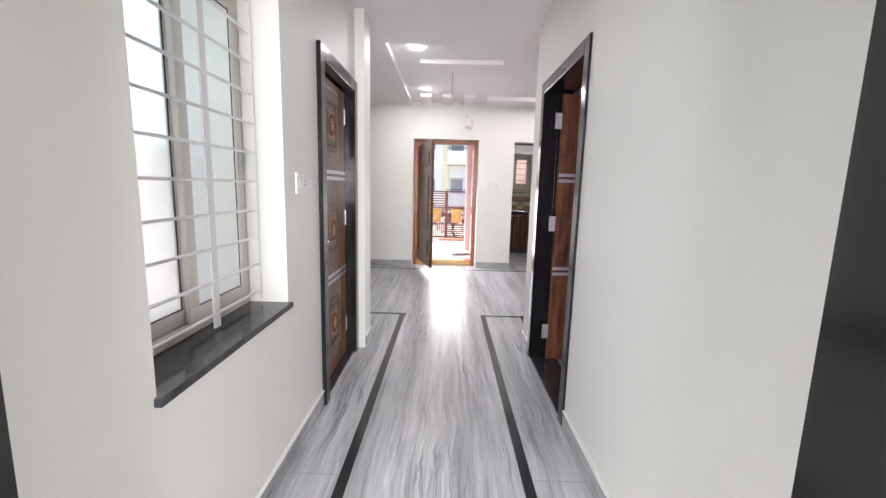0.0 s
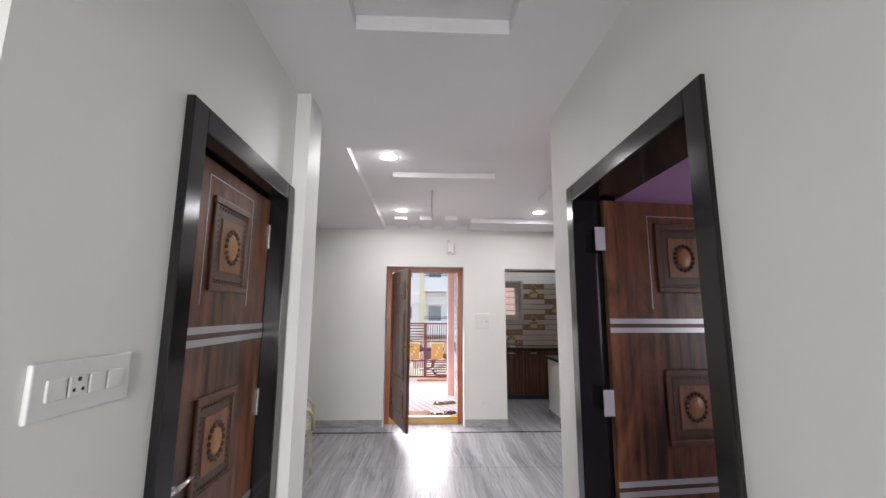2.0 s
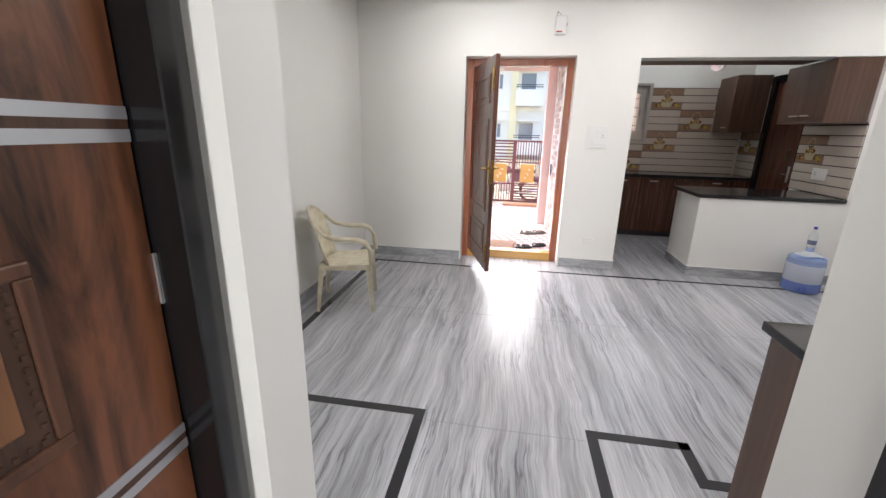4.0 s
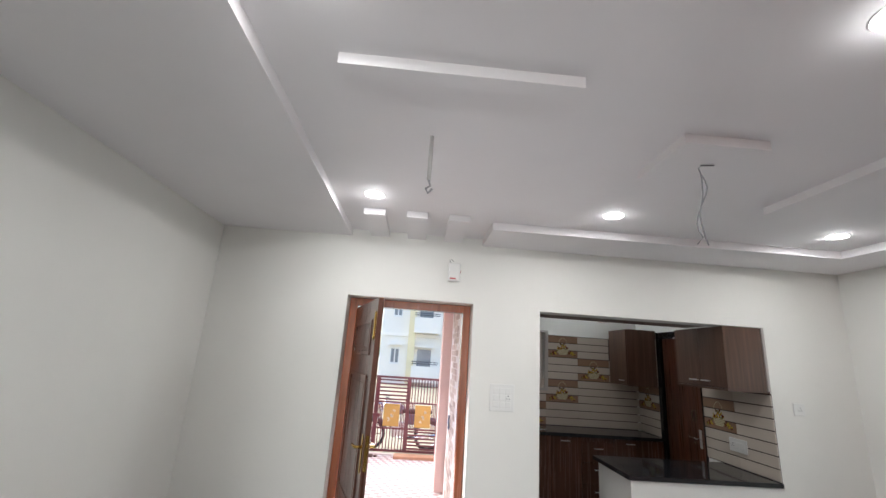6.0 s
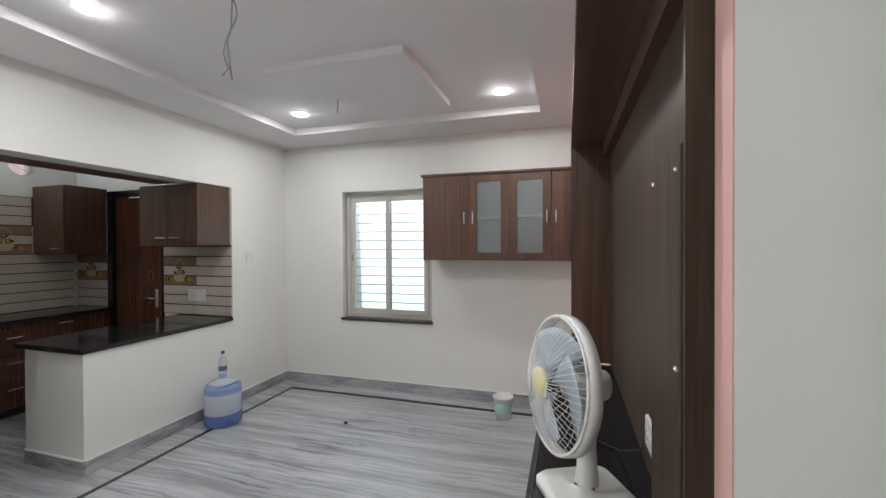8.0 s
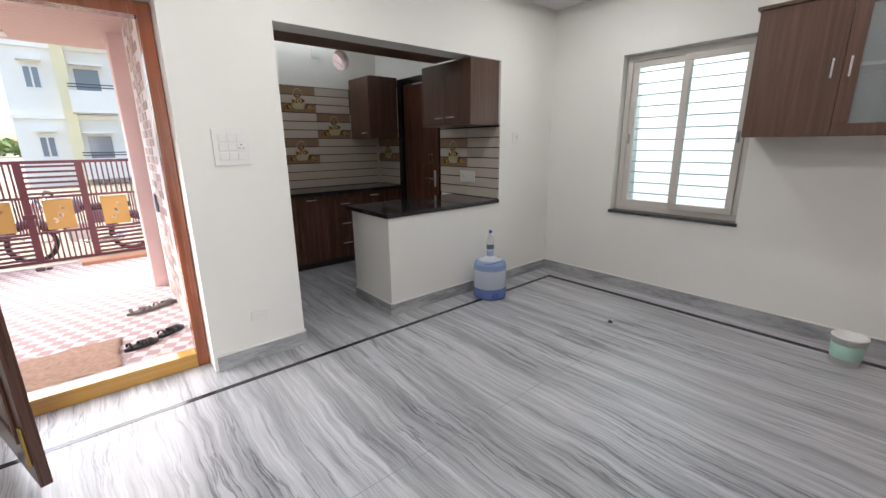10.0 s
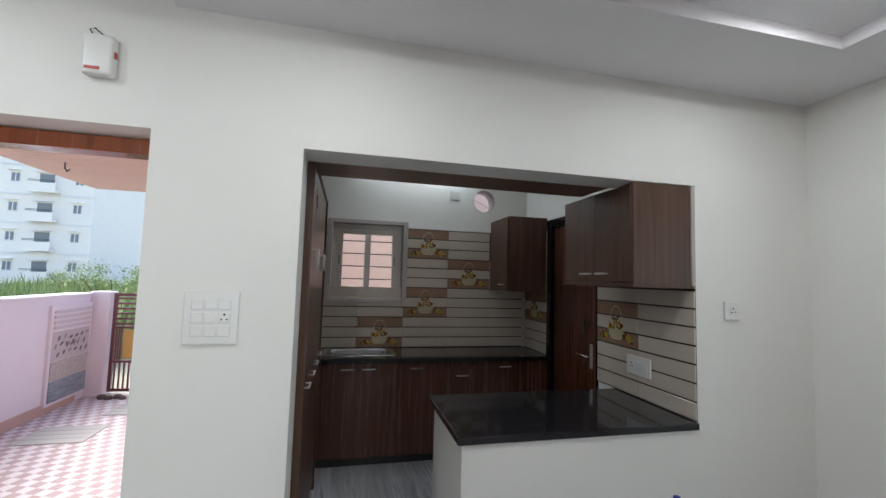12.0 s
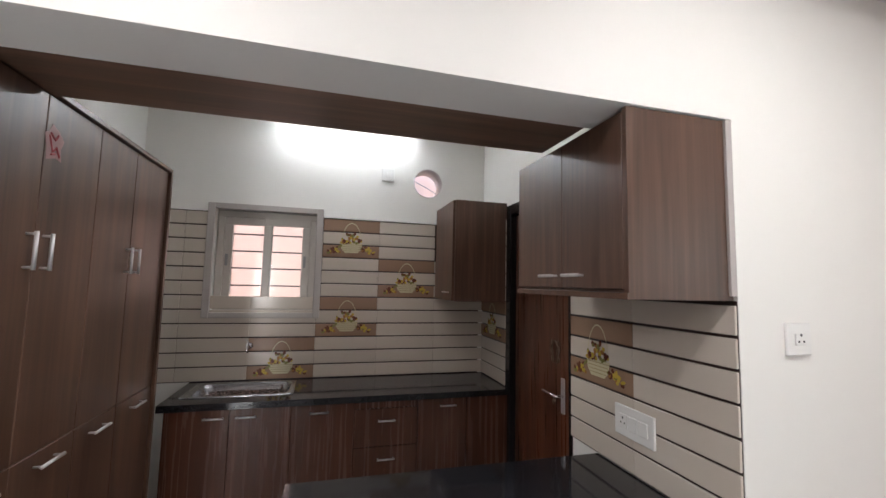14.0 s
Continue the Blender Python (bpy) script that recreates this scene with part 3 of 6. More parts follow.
switch_plate("switch_plate", pose(2.07, COR_END - 0.26, 1.52), 0.16, 0.1, 2, 1, "white switch plate on the purple bedroom wall")
switch_plate("wall_socket", pose(1.95, COR_END - 0.26, 0.46), 0.13, 0.09, 1, 1, "white socket plate low on the purple bedroom wall")

hook = thing("ceiling_hook", (XL, 2.33, 2.6), "small grey metal hook stuck in the corridor wall", "hook")
bm = bmesh.new()
tube(bm, [(0, 0, 0), (0.03, 0, 0), (0.045, 0, -0.01), (0.04, 0, -0.03), (0.025, 0, -0.028)], 0.005)
part("hook_wire", bm, STEEL, hook, smooth=True)
part("base", bx(0, 0.008, -0.012, 0.012, -0.015, 0.012, 0.003), GREYPL, hook)

# ---- windows ----


def sliding_window(name, w, h, m, frame_material, bars, grille_material, label_glass, bar_y, glass_material=FROST, back=0.16, verticals=0, gasket=False):
    """Along x, looking out towards +y; origin at the lower corner of the opening."""
    ob = thing(name, (0, 0, 0), "", "", kind="structure")
    ob.matrix_basis = m
    f = 0.05
    fr = part("window_frame", bmesh.new(), frame_material, ob)
    for nm, a in (("rail", (0, w, 0, f)), ("rail", (0, w, h - f, h)), ("stile", (0, f, f, h - f)), ("stile", (w - f, w, f, h - f))):
        part(nm, bx(a[0], a[1], back - 0.05, back + 0.02, a[2], a[3], 0.004), frame_material, fr)
    for k, (x0, x1, y) in enumerate(((f, w / 2 + 0.03, back - 0.025), (w / 2 - 0.03, w - f, back - 0.055))):
        sash = part("sash", bmesh.new(), frame_material, ob)
        s = 0.055
        for a in ((x0, x1, f, f + s), (x0, x1, h - f - s, h - f), (x0, x0 + s, f + s, h - f - s), (x1 - s, x1, f + s, h - f - s)):
            part("sash_rail", bx(a[0], a[1], y - 0.013, y + 0.013, a[2], a[3], 0.004), frame_material, sash)
        g = part("pane", bx(x0 + s - 0.003, x1 - s + 0.003, y - 0.003, y + 0.003, f + s - 0.003, h - f - s + 0.003), glass_material, sash, label_glass)
        g.visible_shadow = False
        if gasket:
            bm = bmesh.new()
            p0, p1, q0, q1 = x0 + s, x1 - s, f + s, h - f - s
            for a in ((p0, p0 + 0.005, q0, q1), (p1 - 0.005, p1, q0, q1), (p0 + 0.005, p1 - 0.005, q0, q0 + 0.005), (p0 + 0.005, p1 - 0.005, q1 - 0.005, q1)):
                box(bm, a[0], a[1], y - 0.0065, y - 0.0035, a[2], a[3])
            part("gasket", bm, DARKPL, sash, "black rubber gasket round the pane")
        part("latch", bx(x1 - s + 0.012 if k else x0 + 0.012, x1 - s + 0.032 if k else x0 + 0.032, y - 0.028, y - 0.013, h * 0.45, h * 0.45 + 0.09, 0.004), GREYPL, sash)
    grille = thing("window_grille", (0, 0, 0), "", "", kind="structure")
    grille.parent = ob
    for i in range(bars):
        z = h - 0.035 - (h - 0.10) * i / (bars - 1)
        bm = bmesh.new()
        tube(bm, [(0.004, bar_y, z), (w - 0.004, bar_y, z)], 0.0065, 6)
        part("bar", bm, grille_material, grille)
    for i in range(verticals):
        x = 0.52
        part("upright", bx(x - 0.02, x + 0.02, bar_y - 0.004, bar_y + 0.004, 0.01, h - 0.01), grille_material, grille)
    for a in ((0.004, 0.024), (w - 0.024, w - 0.004)):
        part("upright", bx(a[0], a[1], bar_y - 0.004, bar_y + 0.004, 0.02, h - 0.01), grille_material, grille)
    return ob


# corridor window: local x runs north, local y to the west
WEST_OUT = Matrix(((0, -1, 0, XL), (1, 0, 0, 1.145), (0, 0, 1, 0.85), (0, 0, 0, 1)))
sliding_window("window_1", 0.915, 1.41, WEST_OUT, UPVC, 11, WHITEMETAL, "frosted sliding pane", 0.127, back=0.235, verticals=1, gasket=True)
structure("window_1_sill", bx(XL - 0.225, XL + 0.022, 1.128, 2.078, 0.822, 0.85, 0.003), SILL, "polished dark stone window sill")
EAST_OUT = Matrix(((0, 1, 0, XE), (-1, 0, 0, 6.62), (0, 0, 1, 0.80), (0, 0, 0, 1)))
sliding_window("window_2", 1.08, 1.45, EAST_OUT, UPVC, 14, mat("thin_grey_bar", (0.32, 0.33, 0.33), 0.5), "frosted sliding pane", 0.165, FROST2, back=0.13)
structure("window_2_sill", bx(XE - 0.02, XE + 0.2, 5.515, 6.645, 0.772, 0.80, 0.003), SILL, "dark stone window sill")
NORTH_OUT = pose(1.215, KY1, 1.435)
sliding_window("window_3", 0.72, 0.77, NORTH_OUT, UPVC, 6, mat("thin_dark_bar", (0.1, 0.08, 0.08), 0.5), "frosted sliding pane", 0.15, FROST2, back=0.11)
bm = bmesh.new()
for a in ((1.165, 1.215, 1.395, 2.245), (1.935, 1.985, 1.395, 2.245), (1.215, 1.935, 2.205, 2.245), (1.215, 1.935, 1.395, 1.435)):
    box(bm, a[0], a[1], KY1 - 0.035, KY1, a[2], a[3])
rounded(bm, 0.004)
structure("trim_window_3", bm, paint("grey_stone_surround", (0.45, 0.42, 0.40), 0.4))

# ---- entrance door leaf ----
ed = thing("entrance_door", (-0.508, YN + 0.158, 0.115), "dark brown panelled entrance door standing open into the living room", "door", rz=-72.5)
WD, HD = 0.93, 2.05
part("leaf", bx(0, WD, -0.02, 0.02, 0, HD, 0.003), MAINDOOR, ed)
for z0, z1 in ((0.16, 0.46), (0.60, 1.50), (1.64, 1.90)):
    for s in (-1, 1):
        bm = bmesh.new()
        for a in ((0.13, WD - 0.13, z0, z0 + 0.03), (0.13, WD - 0.13, z1 - 0.03, z1), (0.13, 0.16, z0 + 0.03, z1 - 0.03), (WD - 0.16, WD - 0.13, z0 + 0.03, z1 - 0.03)):
            box(bm, a[0], a[1], s * 0.02, s * 0.032, a[2], a[3])
        rounded(bm, 0.005, 2)
        part("panel_moulding", bm, MAINDOOR, ed)
        part("panel_field", bx(0.19, WD - 0.19, s * 0.02, s * 0.029, z0 + 0.06, z1 - 0.06, 0.006), MAINDOOR, ed)
for s in (-1, 1):
    h = part("handle_plate", bx(WD - 0.075, WD - 0.035, s * 0.02, s * 0.026, 0.88, 1.12, 0.003), BRASS, ed, "brass handle plate")
    bm = bmesh.new()
    tube(bm, [(WD - 0.055, s * 0.024, 1.04), (WD - 0.055, s * 0.065, 1.04), (WD - 0.16, s * 0.07, 1.035)], 0.01)
    part("lever", bm, BRASS, h, smooth=True)
part("lock_edge", bx(WD, WD + 0.003, -0.012, 0.012, 0.9, 1.12), BRASS, ed)
part("top_bolt", bx(WD - 0.045, WD - 0.02, -0.032, -0.02, 1.75, 1.95, 0.003), BRASS, ed)
part("bottom_bolt", bx(WD - 0.045, WD - 0.02, -0.032, -0.02, 0.1, 0.28, 0.003), BRASS, ed)

# ---- doorbell box ----
bell = thing("doorbell_box", (0.345, YN, 2.535), "white plastic doorbell chime with a red stripe above the entrance door", "doorbell")
part("casing", bx(-0.055, 0.055, -0.05, 0, -0.085, 0.085, 0.012, 3), WHITEPL, bell)
part("red_stripe", bx(-0.04, 0.015, -0.053, -0.05, -0.068, -0.055, 0.001), REDPL, bell)
part("side_switch", bx(0.055, 0.06, -0.035, -0.02, -0.005, 0.02), REDPL, bell)
bm = bmesh.new()
tube(bm, [(-0.03, -0.01, 0.08), (-0.05, -0.015, 0.115), (-0.035, -0.01, 0.125), (-0.01, -0.003, 0.105)], 0.003, 6)
part("wire_loop", bm, DARKPL, bell)

# ---- ceiling lights and wires ----
lamp_src = thing("downlight", (0, 0, 0), "round white recessed LED downlight, switched on, flush in the ceiling", "ceiling light", "downlights of the living room")
bm = bmesh.new()
lathe(bm, [(0.068, -0.001), (0.068, -0.004), (0.072, -0.004), (0.076, 0.0)], 32)
part("rim", bm, WHITEPL, lamp_src, smooth=True)
bm = bmesh.new()
lathe(bm, [(0.0, -0.009), (0.055, -0.008), (0.068, -0.004)], 32)
part("diffuser", bm, LED, lamp_src)
SPOTS = [(-0.34, 4.66), (-0.34, 6.48), (1.42, 4.62), (1.435, 6.49), (3.235, 4.62), (3.225, 6.52)]
for i, (x, y) in enumerate(SPOTS):
    m = pose(x, y, ZS - 0.001)
    if i == 0:
        lamp_src.matrix_basis = m
    else:
        copy_thing(lamp_src, m)
    l = new("downlight_lamp", bpy.data.lights.new("downlight_lamp", "AREA"))
    l.data.shape, l.data.size, l.data.energy, l.data.color = "DISK", 0.13, LAMP_W, (1, 0.97, 0.96)
    l.matrix_basis = pose(x, y, ZS - 0.012)
    l = new("downlight_rim_lamp", bpy.data.lights.new("downlight_rim_lamp", "POINT"))
    l.data.shadow_soft_size, l.data.energy, l.data.color = 0.03, LAMP_W * 0.09, (1, 0.97, 0.96)
    l.matrix_basis = pose(x, y, ZS - 0.045)

rod = thing("fan_rod", (0.04, 5.60, ZS), "bare grey ceiling fan rod hanging from the recessed ceiling", "fan rod")
bm = bmesh.new()
tube(bm, [(0, 0, 0), (0, 0.01, -0.24)], 0.011, 10)
part("pipe", bm, mat("painted_rod", (0.5, 0.48, 0.47), 0.4), rod, smooth=True)
bm = bmesh.new()
tube(bm, [(0, 0.01, -0.24), (0.01, 0.012, -0.27), (-0.012, 0.0, -0.29), (0.0, 0.01, -0.31), (0.02, 0.01, -0.285)], 0.006, 6)
part("wire_end", bm, GREYPL, rod, smooth=True)
w1 = thing("hanging_wire", (1.48, 5.62, ZS), "grey twisted electric wire hanging loose from the ceiling", "wire")
for k, s in enumerate((-1, 1)):
    bm = bmesh.new()
    tube(bm, [(0.09, 0, -0.002), (0.02, 0.005, -0.008), (0, 0, -0.03)] + [(0.025 * math.sin(i * 0.55) + s * 0.006, 0.01 * s * math.cos(i), -0.03 - 0.035 * i) for i in range(1, 12)] + [(s * 0.03, 0.02, -0.45)], 0.004, 6)
    part("strand", bm, GREYPL, w1, smooth=True)
w2 = thing("hanging_wire", (3.0, 5.98, ZS), "short thin wire end hanging from the ceiling", "wire")
bm = bmesh.new()
tube(bm, [(0, 0, 0), (0.005, 0, -0.05), (-0.01, 0, -0.09), (0.01, 0.01, -0.12)], 0.004, 6)
part("strand", bm, GREYPL, w2)

# ---- living room cabinet along the pink wall ----
YB = COR_END


def pull(name, parent, a, b, out, material=STEEL):
    """A bar handle from a to b, standing out by the vector out."""
    a, b, out = Vector(a), Vector(b), Vector(out)
    bm = bmesh.new()
    d = (b - a) * 0.08
    tube(bm, [a, a + out], 0.004, 8)
    tube(bm, [b, b + out], 0.004, 8)
    tube(bm, [a + out - d, b + out + d], 0.006, 8)
    return part(name, bm, material, parent, "steel bar handle", smooth=True)


base_u = thing("base_cabinet", (0, 0, 0), "long low brown laminate cabinet with drawers against the pink wall", "cabinet")
X0, X1, D = 0.905, 2.70, 0.36
part("body", bx(X0, X1, YB, YB + D - 0.02, 0.08, 0.83), LAMINATE, base_u)
part("plinth", bx(X0, X1, YB, YB + D - 0.05, 0, 0.08), DARKPL, base_u)
nd = 4
for i in range(nd):
    a, b = X0 + (X1 - X0) * i / nd + 0.002, X0 + (X1 - X0) * (i + 1) / nd - 0.002
    if i in (1, 3):
        for z0, z1 in ((0.085, 0.33), (0.334, 0.58), (0.584, 0.825)):
            dr = part("drawer", bx(a, b, YB + D - 0.019, YB + D, z0, z1, 0.002), LAMINATE, base_u)
            pull("handle", dr, ((a + b) / 2 - 0.05, YB + D, z1 - 0.05), ((a + b) / 2 + 0.05, YB + D, z1 - 0.05), (0, 0.025, 0))
    else:
        dr = part("door", bx(a, b, YB + D - 0.019, YB + D, 0.085, 0.825, 0.002), LAMINATE, base_u)
        pull("handle", dr, (b - 0.13, YB + D, 0.77), (b - 0.03, YB + D, 0.77), (0, 0.025, 0))
tagged(part("worktop", bx(X0 - 0.02, X1 + 0.02, YB, YB + D + 0.03, 0.832, 0.868, 0.006, 2), BLACKSTONE), "polished black granite top on the low brown cabinet", "countertop")

can = thing("display_unit", (0, 0, 0), "dark brown laminate wall unit with a projecting top", "cabinet")
part("back_panel", bx(0.875, 2.755, YB, YB + 0.02, 0.87, 2.282), DULLLAM, can)
part("canopy", bx(0.87, 2.80, YB, YB + 0.258, 2.282, 2.322, 0.002), LAMH, can)
part("edge_strip", bx(0.86, 0.875, YB, YB + 0.055, 0.87, 2.282, 0.001), DULLLAM, can)
part("side_panel", bx(2.755, 2.80, YB, YB + 0.258, 0.87, 2.282, 0.001), LAMINATE, can)
part("fascia", bx(0.875, 2.755, YB + 0.02, YB + 0.06, 2.197, 2.282, 0.001), LAMH, can)
mb = thing("meter_cover", (0.89, YB + 0.022, 0.87), "brown glossy laminate cover panel with screws in the wall unit", "panel")
part("cover", bx(0, 0.30, 0, 0.035, 0, 0.98, 0.003), DULLLAM, mb)
for x, z in ((0.03, 0.93), (0.27, 0.93), (0.03, 0.5)):
    bm = bmesh.new()
    lathe(bm, [(0, 0.006), (0.005, 0.005), (0.007, 0)], 12, pose(x, 0.035, z, -90))
    part("screw", bm, CHROME, mb, smooth=True)

# east wall glass cabinet
gc = thing("wall_cabinet", (0, 0, 0), "brown laminate wall cabinet with frosted glass doors beside the window", "cabinet")
FX = 3.79
Y0, Y1, Z0, Z1 = 4.08, 5.50, 1.49, 2.32
part("carcass_back", bx(XE - 0.02, XE, Y0, Y1, Z0, Z1), mat("pale_carcass", (0.40, 0.41, 0.43), 0.5), gc)
part("bottom_board", bx(FX + 0.02, XE - 0.02, Y0, Y1, Z0, Z0 + 0.02), LAMINATE, gc)
part("top_board", bx(FX - 0.015, XE - 0.001, Y0 - 0.01, Y1 + 0.015, Z1, Z1 + 0.022, 0.002), LAMINATE, gc)
for y in (Y0 + 0.009, 4.63, 5.02, Y1 - 0.009):
    part("upright_board", bx(FX + 0.02, XE - 0.02, y - 0.009, y + 0.009, Z0 + 0.02, Z1), LAMINATE, gc)
part("shelf", bx(FX + 0.03, XE - 0.02, 4.27, 5.02, 1.90, 1.92), mat("white_shelf_edge", (0.7, 0.7, 0.7), 0.4), gc, "white shelf")
for a, b, gl in ((4.083, 4.25, False), (4.254, 4.636, True), (4.64, 5.022, True), (5.026, 5.497, False)):
    dr = part("door", bmesh.new(), LAMINATE, gc)
    if gl:
        s = 0.075
        for nm, q in (("rail", (a, b, Z0 + 0.002, Z0 + s)), ("rail", (a, b, Z1 - s, Z1 - 0.002)), ("stile", (a, a + s, Z0 + s, Z1 - s)), ("stile", (b - s, b, Z0 + s, Z1 - s))):
            part(nm, bx(FX, FX + 0.019, q[0], q[1], q[2], q[3], 0.001), LAMINATE, dr)
        part("pane", bx(FX + 0.008, FX + 0.012, a + s, b - s, Z0 + s, Z1 - s), CABGLASS, dr, "frosted glass pane")
    else:
        part("leaf", bx(FX, FX + 0.019, a, b, Z0 + 0.002, Z1 - 0.002, 0.001), LAMINATE, dr)
    hy = {4.083: 4.21, 4.254: 4.29, 4.64: 4.985, 5.026: 5.07}[a]
    pull("handle", dr, (FX, hy, 1.85), (FX, hy, 1.95), (-0.025, 0, 0))
plate_pile = thing("stack_of_plates", (3.95, 4.45, 1.512), "small white dish lying inside the glass wall cabinet", "dish")
bm = bmesh.new()
lathe(bm, [(0, 0), (0.05, 0), (0.09, 0.02), (0.088, 0.023), (0.048, 0.006), (0, 0.005)], 28)
part("dish", bm, WHITEPL, plate_pile, smooth=True)

# ---- kitchen ----
tall = thing("tall_cabinet", (0, 0, 0), "full-height brown laminate cupboard with steel handles along the kitchen side wall", "cabinet")
part("body", bx(KX0, 1.165, 7.66, 8.90, 0.08, 2.25), LAMINATE, tall)
part("plinth", bx(KX0, 1.13, 7.66, 8.90, 0, 0.08), DARKPL, tall)
part("cornice", bx(KX0, 1.20, 7.645, 8.925, 2.25, 2.27, 0.002), LAMINATE, tall)
part("end_panel", bx(KX0, 1.20, 8.90, 8.925, 0, 2.25, 0.001), LAMINATE, tall)
part("end_panel", bx(KX0, 1.195, 7.64, 7.66, 0, 2.25, 0.001), LAMINATE, tall)
ys = [7.662, 7.925, 8.235, 8.535, 8.898]
for i in range(4):
    a, b = ys[i] + 0.0015, ys[i + 1] - 0.0015
    d1 = part("upper_door", bx(1.166, 1.186, a, b, 1.122, 2.245, 0.0015), LAMINATE, tall)
    hy = b - 0.035 if i % 2 == 0 else a + 0.035
    pull("handle", d1, (1.186, hy, 1.70), (1.186, hy, 1.80), (0.026, 0, 0))
    d2 = part("lower_door", bx(1.166, 1.186, a, b, 0.085, 1.118, 0.0015), LAMINATE, tall)
    pull("handle", d2, (1.186, (a + b) / 2 - 0.05, 1.075), (1.186, (a + b) / 2 + 0.05, 1.075), (0.026, 0, 0))
# cabinet laminate made paler: the light on the board's underside is in the colour
LITLAM = wood("lit_brown_laminate", (0.075, 0.042, 0.028), (0.19, 0.115, 0.078), 0.8, 0.4, 0, stops=(0.5, 0.78, 1.08))
fas = part("top_board", bx(1.202, 2.90, YN2 + 0.002, YN2 + 0.30, 2.2385, 2.258, 0.001), LITLAM)
tagged(fas, "brown laminate board closing the top of the kitchen opening", "board")

bc = thing("kitchen_base_cabinet", (0, 0, 0), "dark brown kitchen base cabinets with steel handles under the black counter", "cabinet")
FY = 9.20
part("body", bx(1.15, KX1, FY + 0.02, KY1, 0.08, 0.895), LAMBASE, bc)
part("plinth", bx(1.15, KX1, FY + 0.06, KY1, 0, 0.08), DARKPL, bc)
for a, b, kind_, hx in ((1.15, 1.505, "d", 1.42), (1.505, 1.86, "d", 1.60), (1.86, 2.25, "d", 2.03), (2.25, 2.67, "w", 2.46), (2.67, 3.02, "d", 2.88), (3.02, 3.335, "n", 0)):
    a, b = a + 0.0015, b - 0.0015
    if kind_ == "w":
        for z0, z1 in ((0.085, 0.35), (0.353, 0.60), (0.603, 0.845)):
            dr = part("drawer", bx(a, b, FY, FY + 0.019, z0, z1, 0.0015), LAMBASE, bc)
            pull("handle", dr, (hx - 0.05, FY, z1 - 0.075), (hx + 0.05, FY, z1 - 0.075), (0, -0.025, 0))
    else:
        dr = part("door", bx(a, b, FY, FY + 0.019, 0.085, 0.89, 0.0015), LAMBASE, bc)
        if kind_ == "d":
            pull("handle", dr, (hx - 0.05, FY, 0.845), (hx + 0.05, FY, 0.845), (0, -0.025, 0))
bm = bmesh.new()
SX0, SX1, SY0, SY1 = 1.20, 1.84, 9.31, 9.69
CT = 0.938
ring = []
for z in (0.898, CT):
    for x0, x1, y0, y1 in ((1.12, KX1, 9.17, KY1), (SX0, SX1, SY0, SY1)):
        ring.append([bm.verts.new(q) for q in ((x0, y0, z), (x1, y0, z), (x1, y1, z), (x0, y1, z))])
for k in range(4):
    q = (k + 1) % 4
    bm.faces.new((ring[0][k], ring[0][q], ring[1][q], ring[1][k]))
    bm.faces.new((ring[2][k], ring[2][q], ring[3][q], ring[3][k]))
    bm.faces.new((ring[0][k], ring[0][q], ring[2][q], ring[2][k]))
    bm.faces.new((ring[1][k], ring[1][q], ring[3][q], ring[3][k]))
tagged(part("worktop", bm, BLACKSTONE), "long polished black granite kitchen counter with a sink cut-out", "countertop")
# steel darkened evenly to hold down the tube's white reflection
SINKST = mat("dark_sink_steel", (0.42, 0.42, 0.43), 0.24, 0.95)
sink = thing("sink", ((SX0 + SX1) / 2, (SY0 + SY1) / 2, CT), "shallow stainless steel kitchen sink set in the black counter", "sink")
bm = bmesh.new()


def rrect(w, h, r, z, n=6):
    out = []
    for cx, cy, a0 in ((w - r, h - r, 0), (-w + r, h - r, 90), (-w + r, -h + r, 180), (w - r, -h + r, 270)):
        for i in range(n + 1):
            a = radians(a0 + 90 * i / n)
            out.append((cx + r * math.cos(a), cy + r * math.sin(a), z))
    return out


loops = [rrect(0.335, 0.2, 0.03, 0.0), rrect(0.335, 0.2, 0.03, 0.005), rrect(0.305, 0.172, 0.07, 0.006), rrect(0.298, 0.165, 0.07, -0.004), rrect(0.285, 0.152, 0.07, -0.02), rrect(0.27, 0.137, 0.065, -0.16), rrect(0.24, 0.11, 0.06, -0.175)]
vs = [[bm.verts.new(p) for p in lp] for lp in loops]
for a, b in zip(vs, vs[1:]):
    for k in range(len(a)):
        bm.faces.new((a[k], a[(k + 1) % len(a)], b[(k + 1) % len(a)], b[k]))
bm.faces.new(vs[-1])
part("basin", bm, SINKST, sink, smooth=True)
bm = bmesh.new()
lathe(bm, [(0, 0.004), (0.03, 0.004), (0.035, 0)], 20, pose(0, 0, -0.1745))
part("drain", bm, CHROME, sink)
tap = thing("wall_tap", (1.50, KY1 - 0.012, 1.19), "small chrome tap stub on the tiled wall above the sink", "tap")
bm = bmesh.new()
lathe(bm, [(0, 0.012), (0.022, 0.01), (0.026, 0)], 20, pose(0, 0, 0, 90))
part("flange", bm, CHROME, tap, smooth=True)
bm = bmesh.new()
tube(bm, [(0, 0, 0), (0, -0.05, 0), (0, -0.07, -0.01), (0, -0.072, -0.04)], 0.01, 10)
part("spout", bm, CHROME, tap, smooth=True)
bm = bmesh.new()
tube(bm, [(0, -0.04, 0), (0, -0.04, 0.035), (-0.02, -0.04, 0.045)], 0.006, 8)
part("knob", bm, CHROME, tap, smooth=True)

# half wall counter
tagged(part("worktop", bx(1.925, 3.303, YN - 0.015, 8.12, 0.872, 0.91, 0.005, 2), BLACKSTONE), "polished black granite top on the white half wall", "countertop")

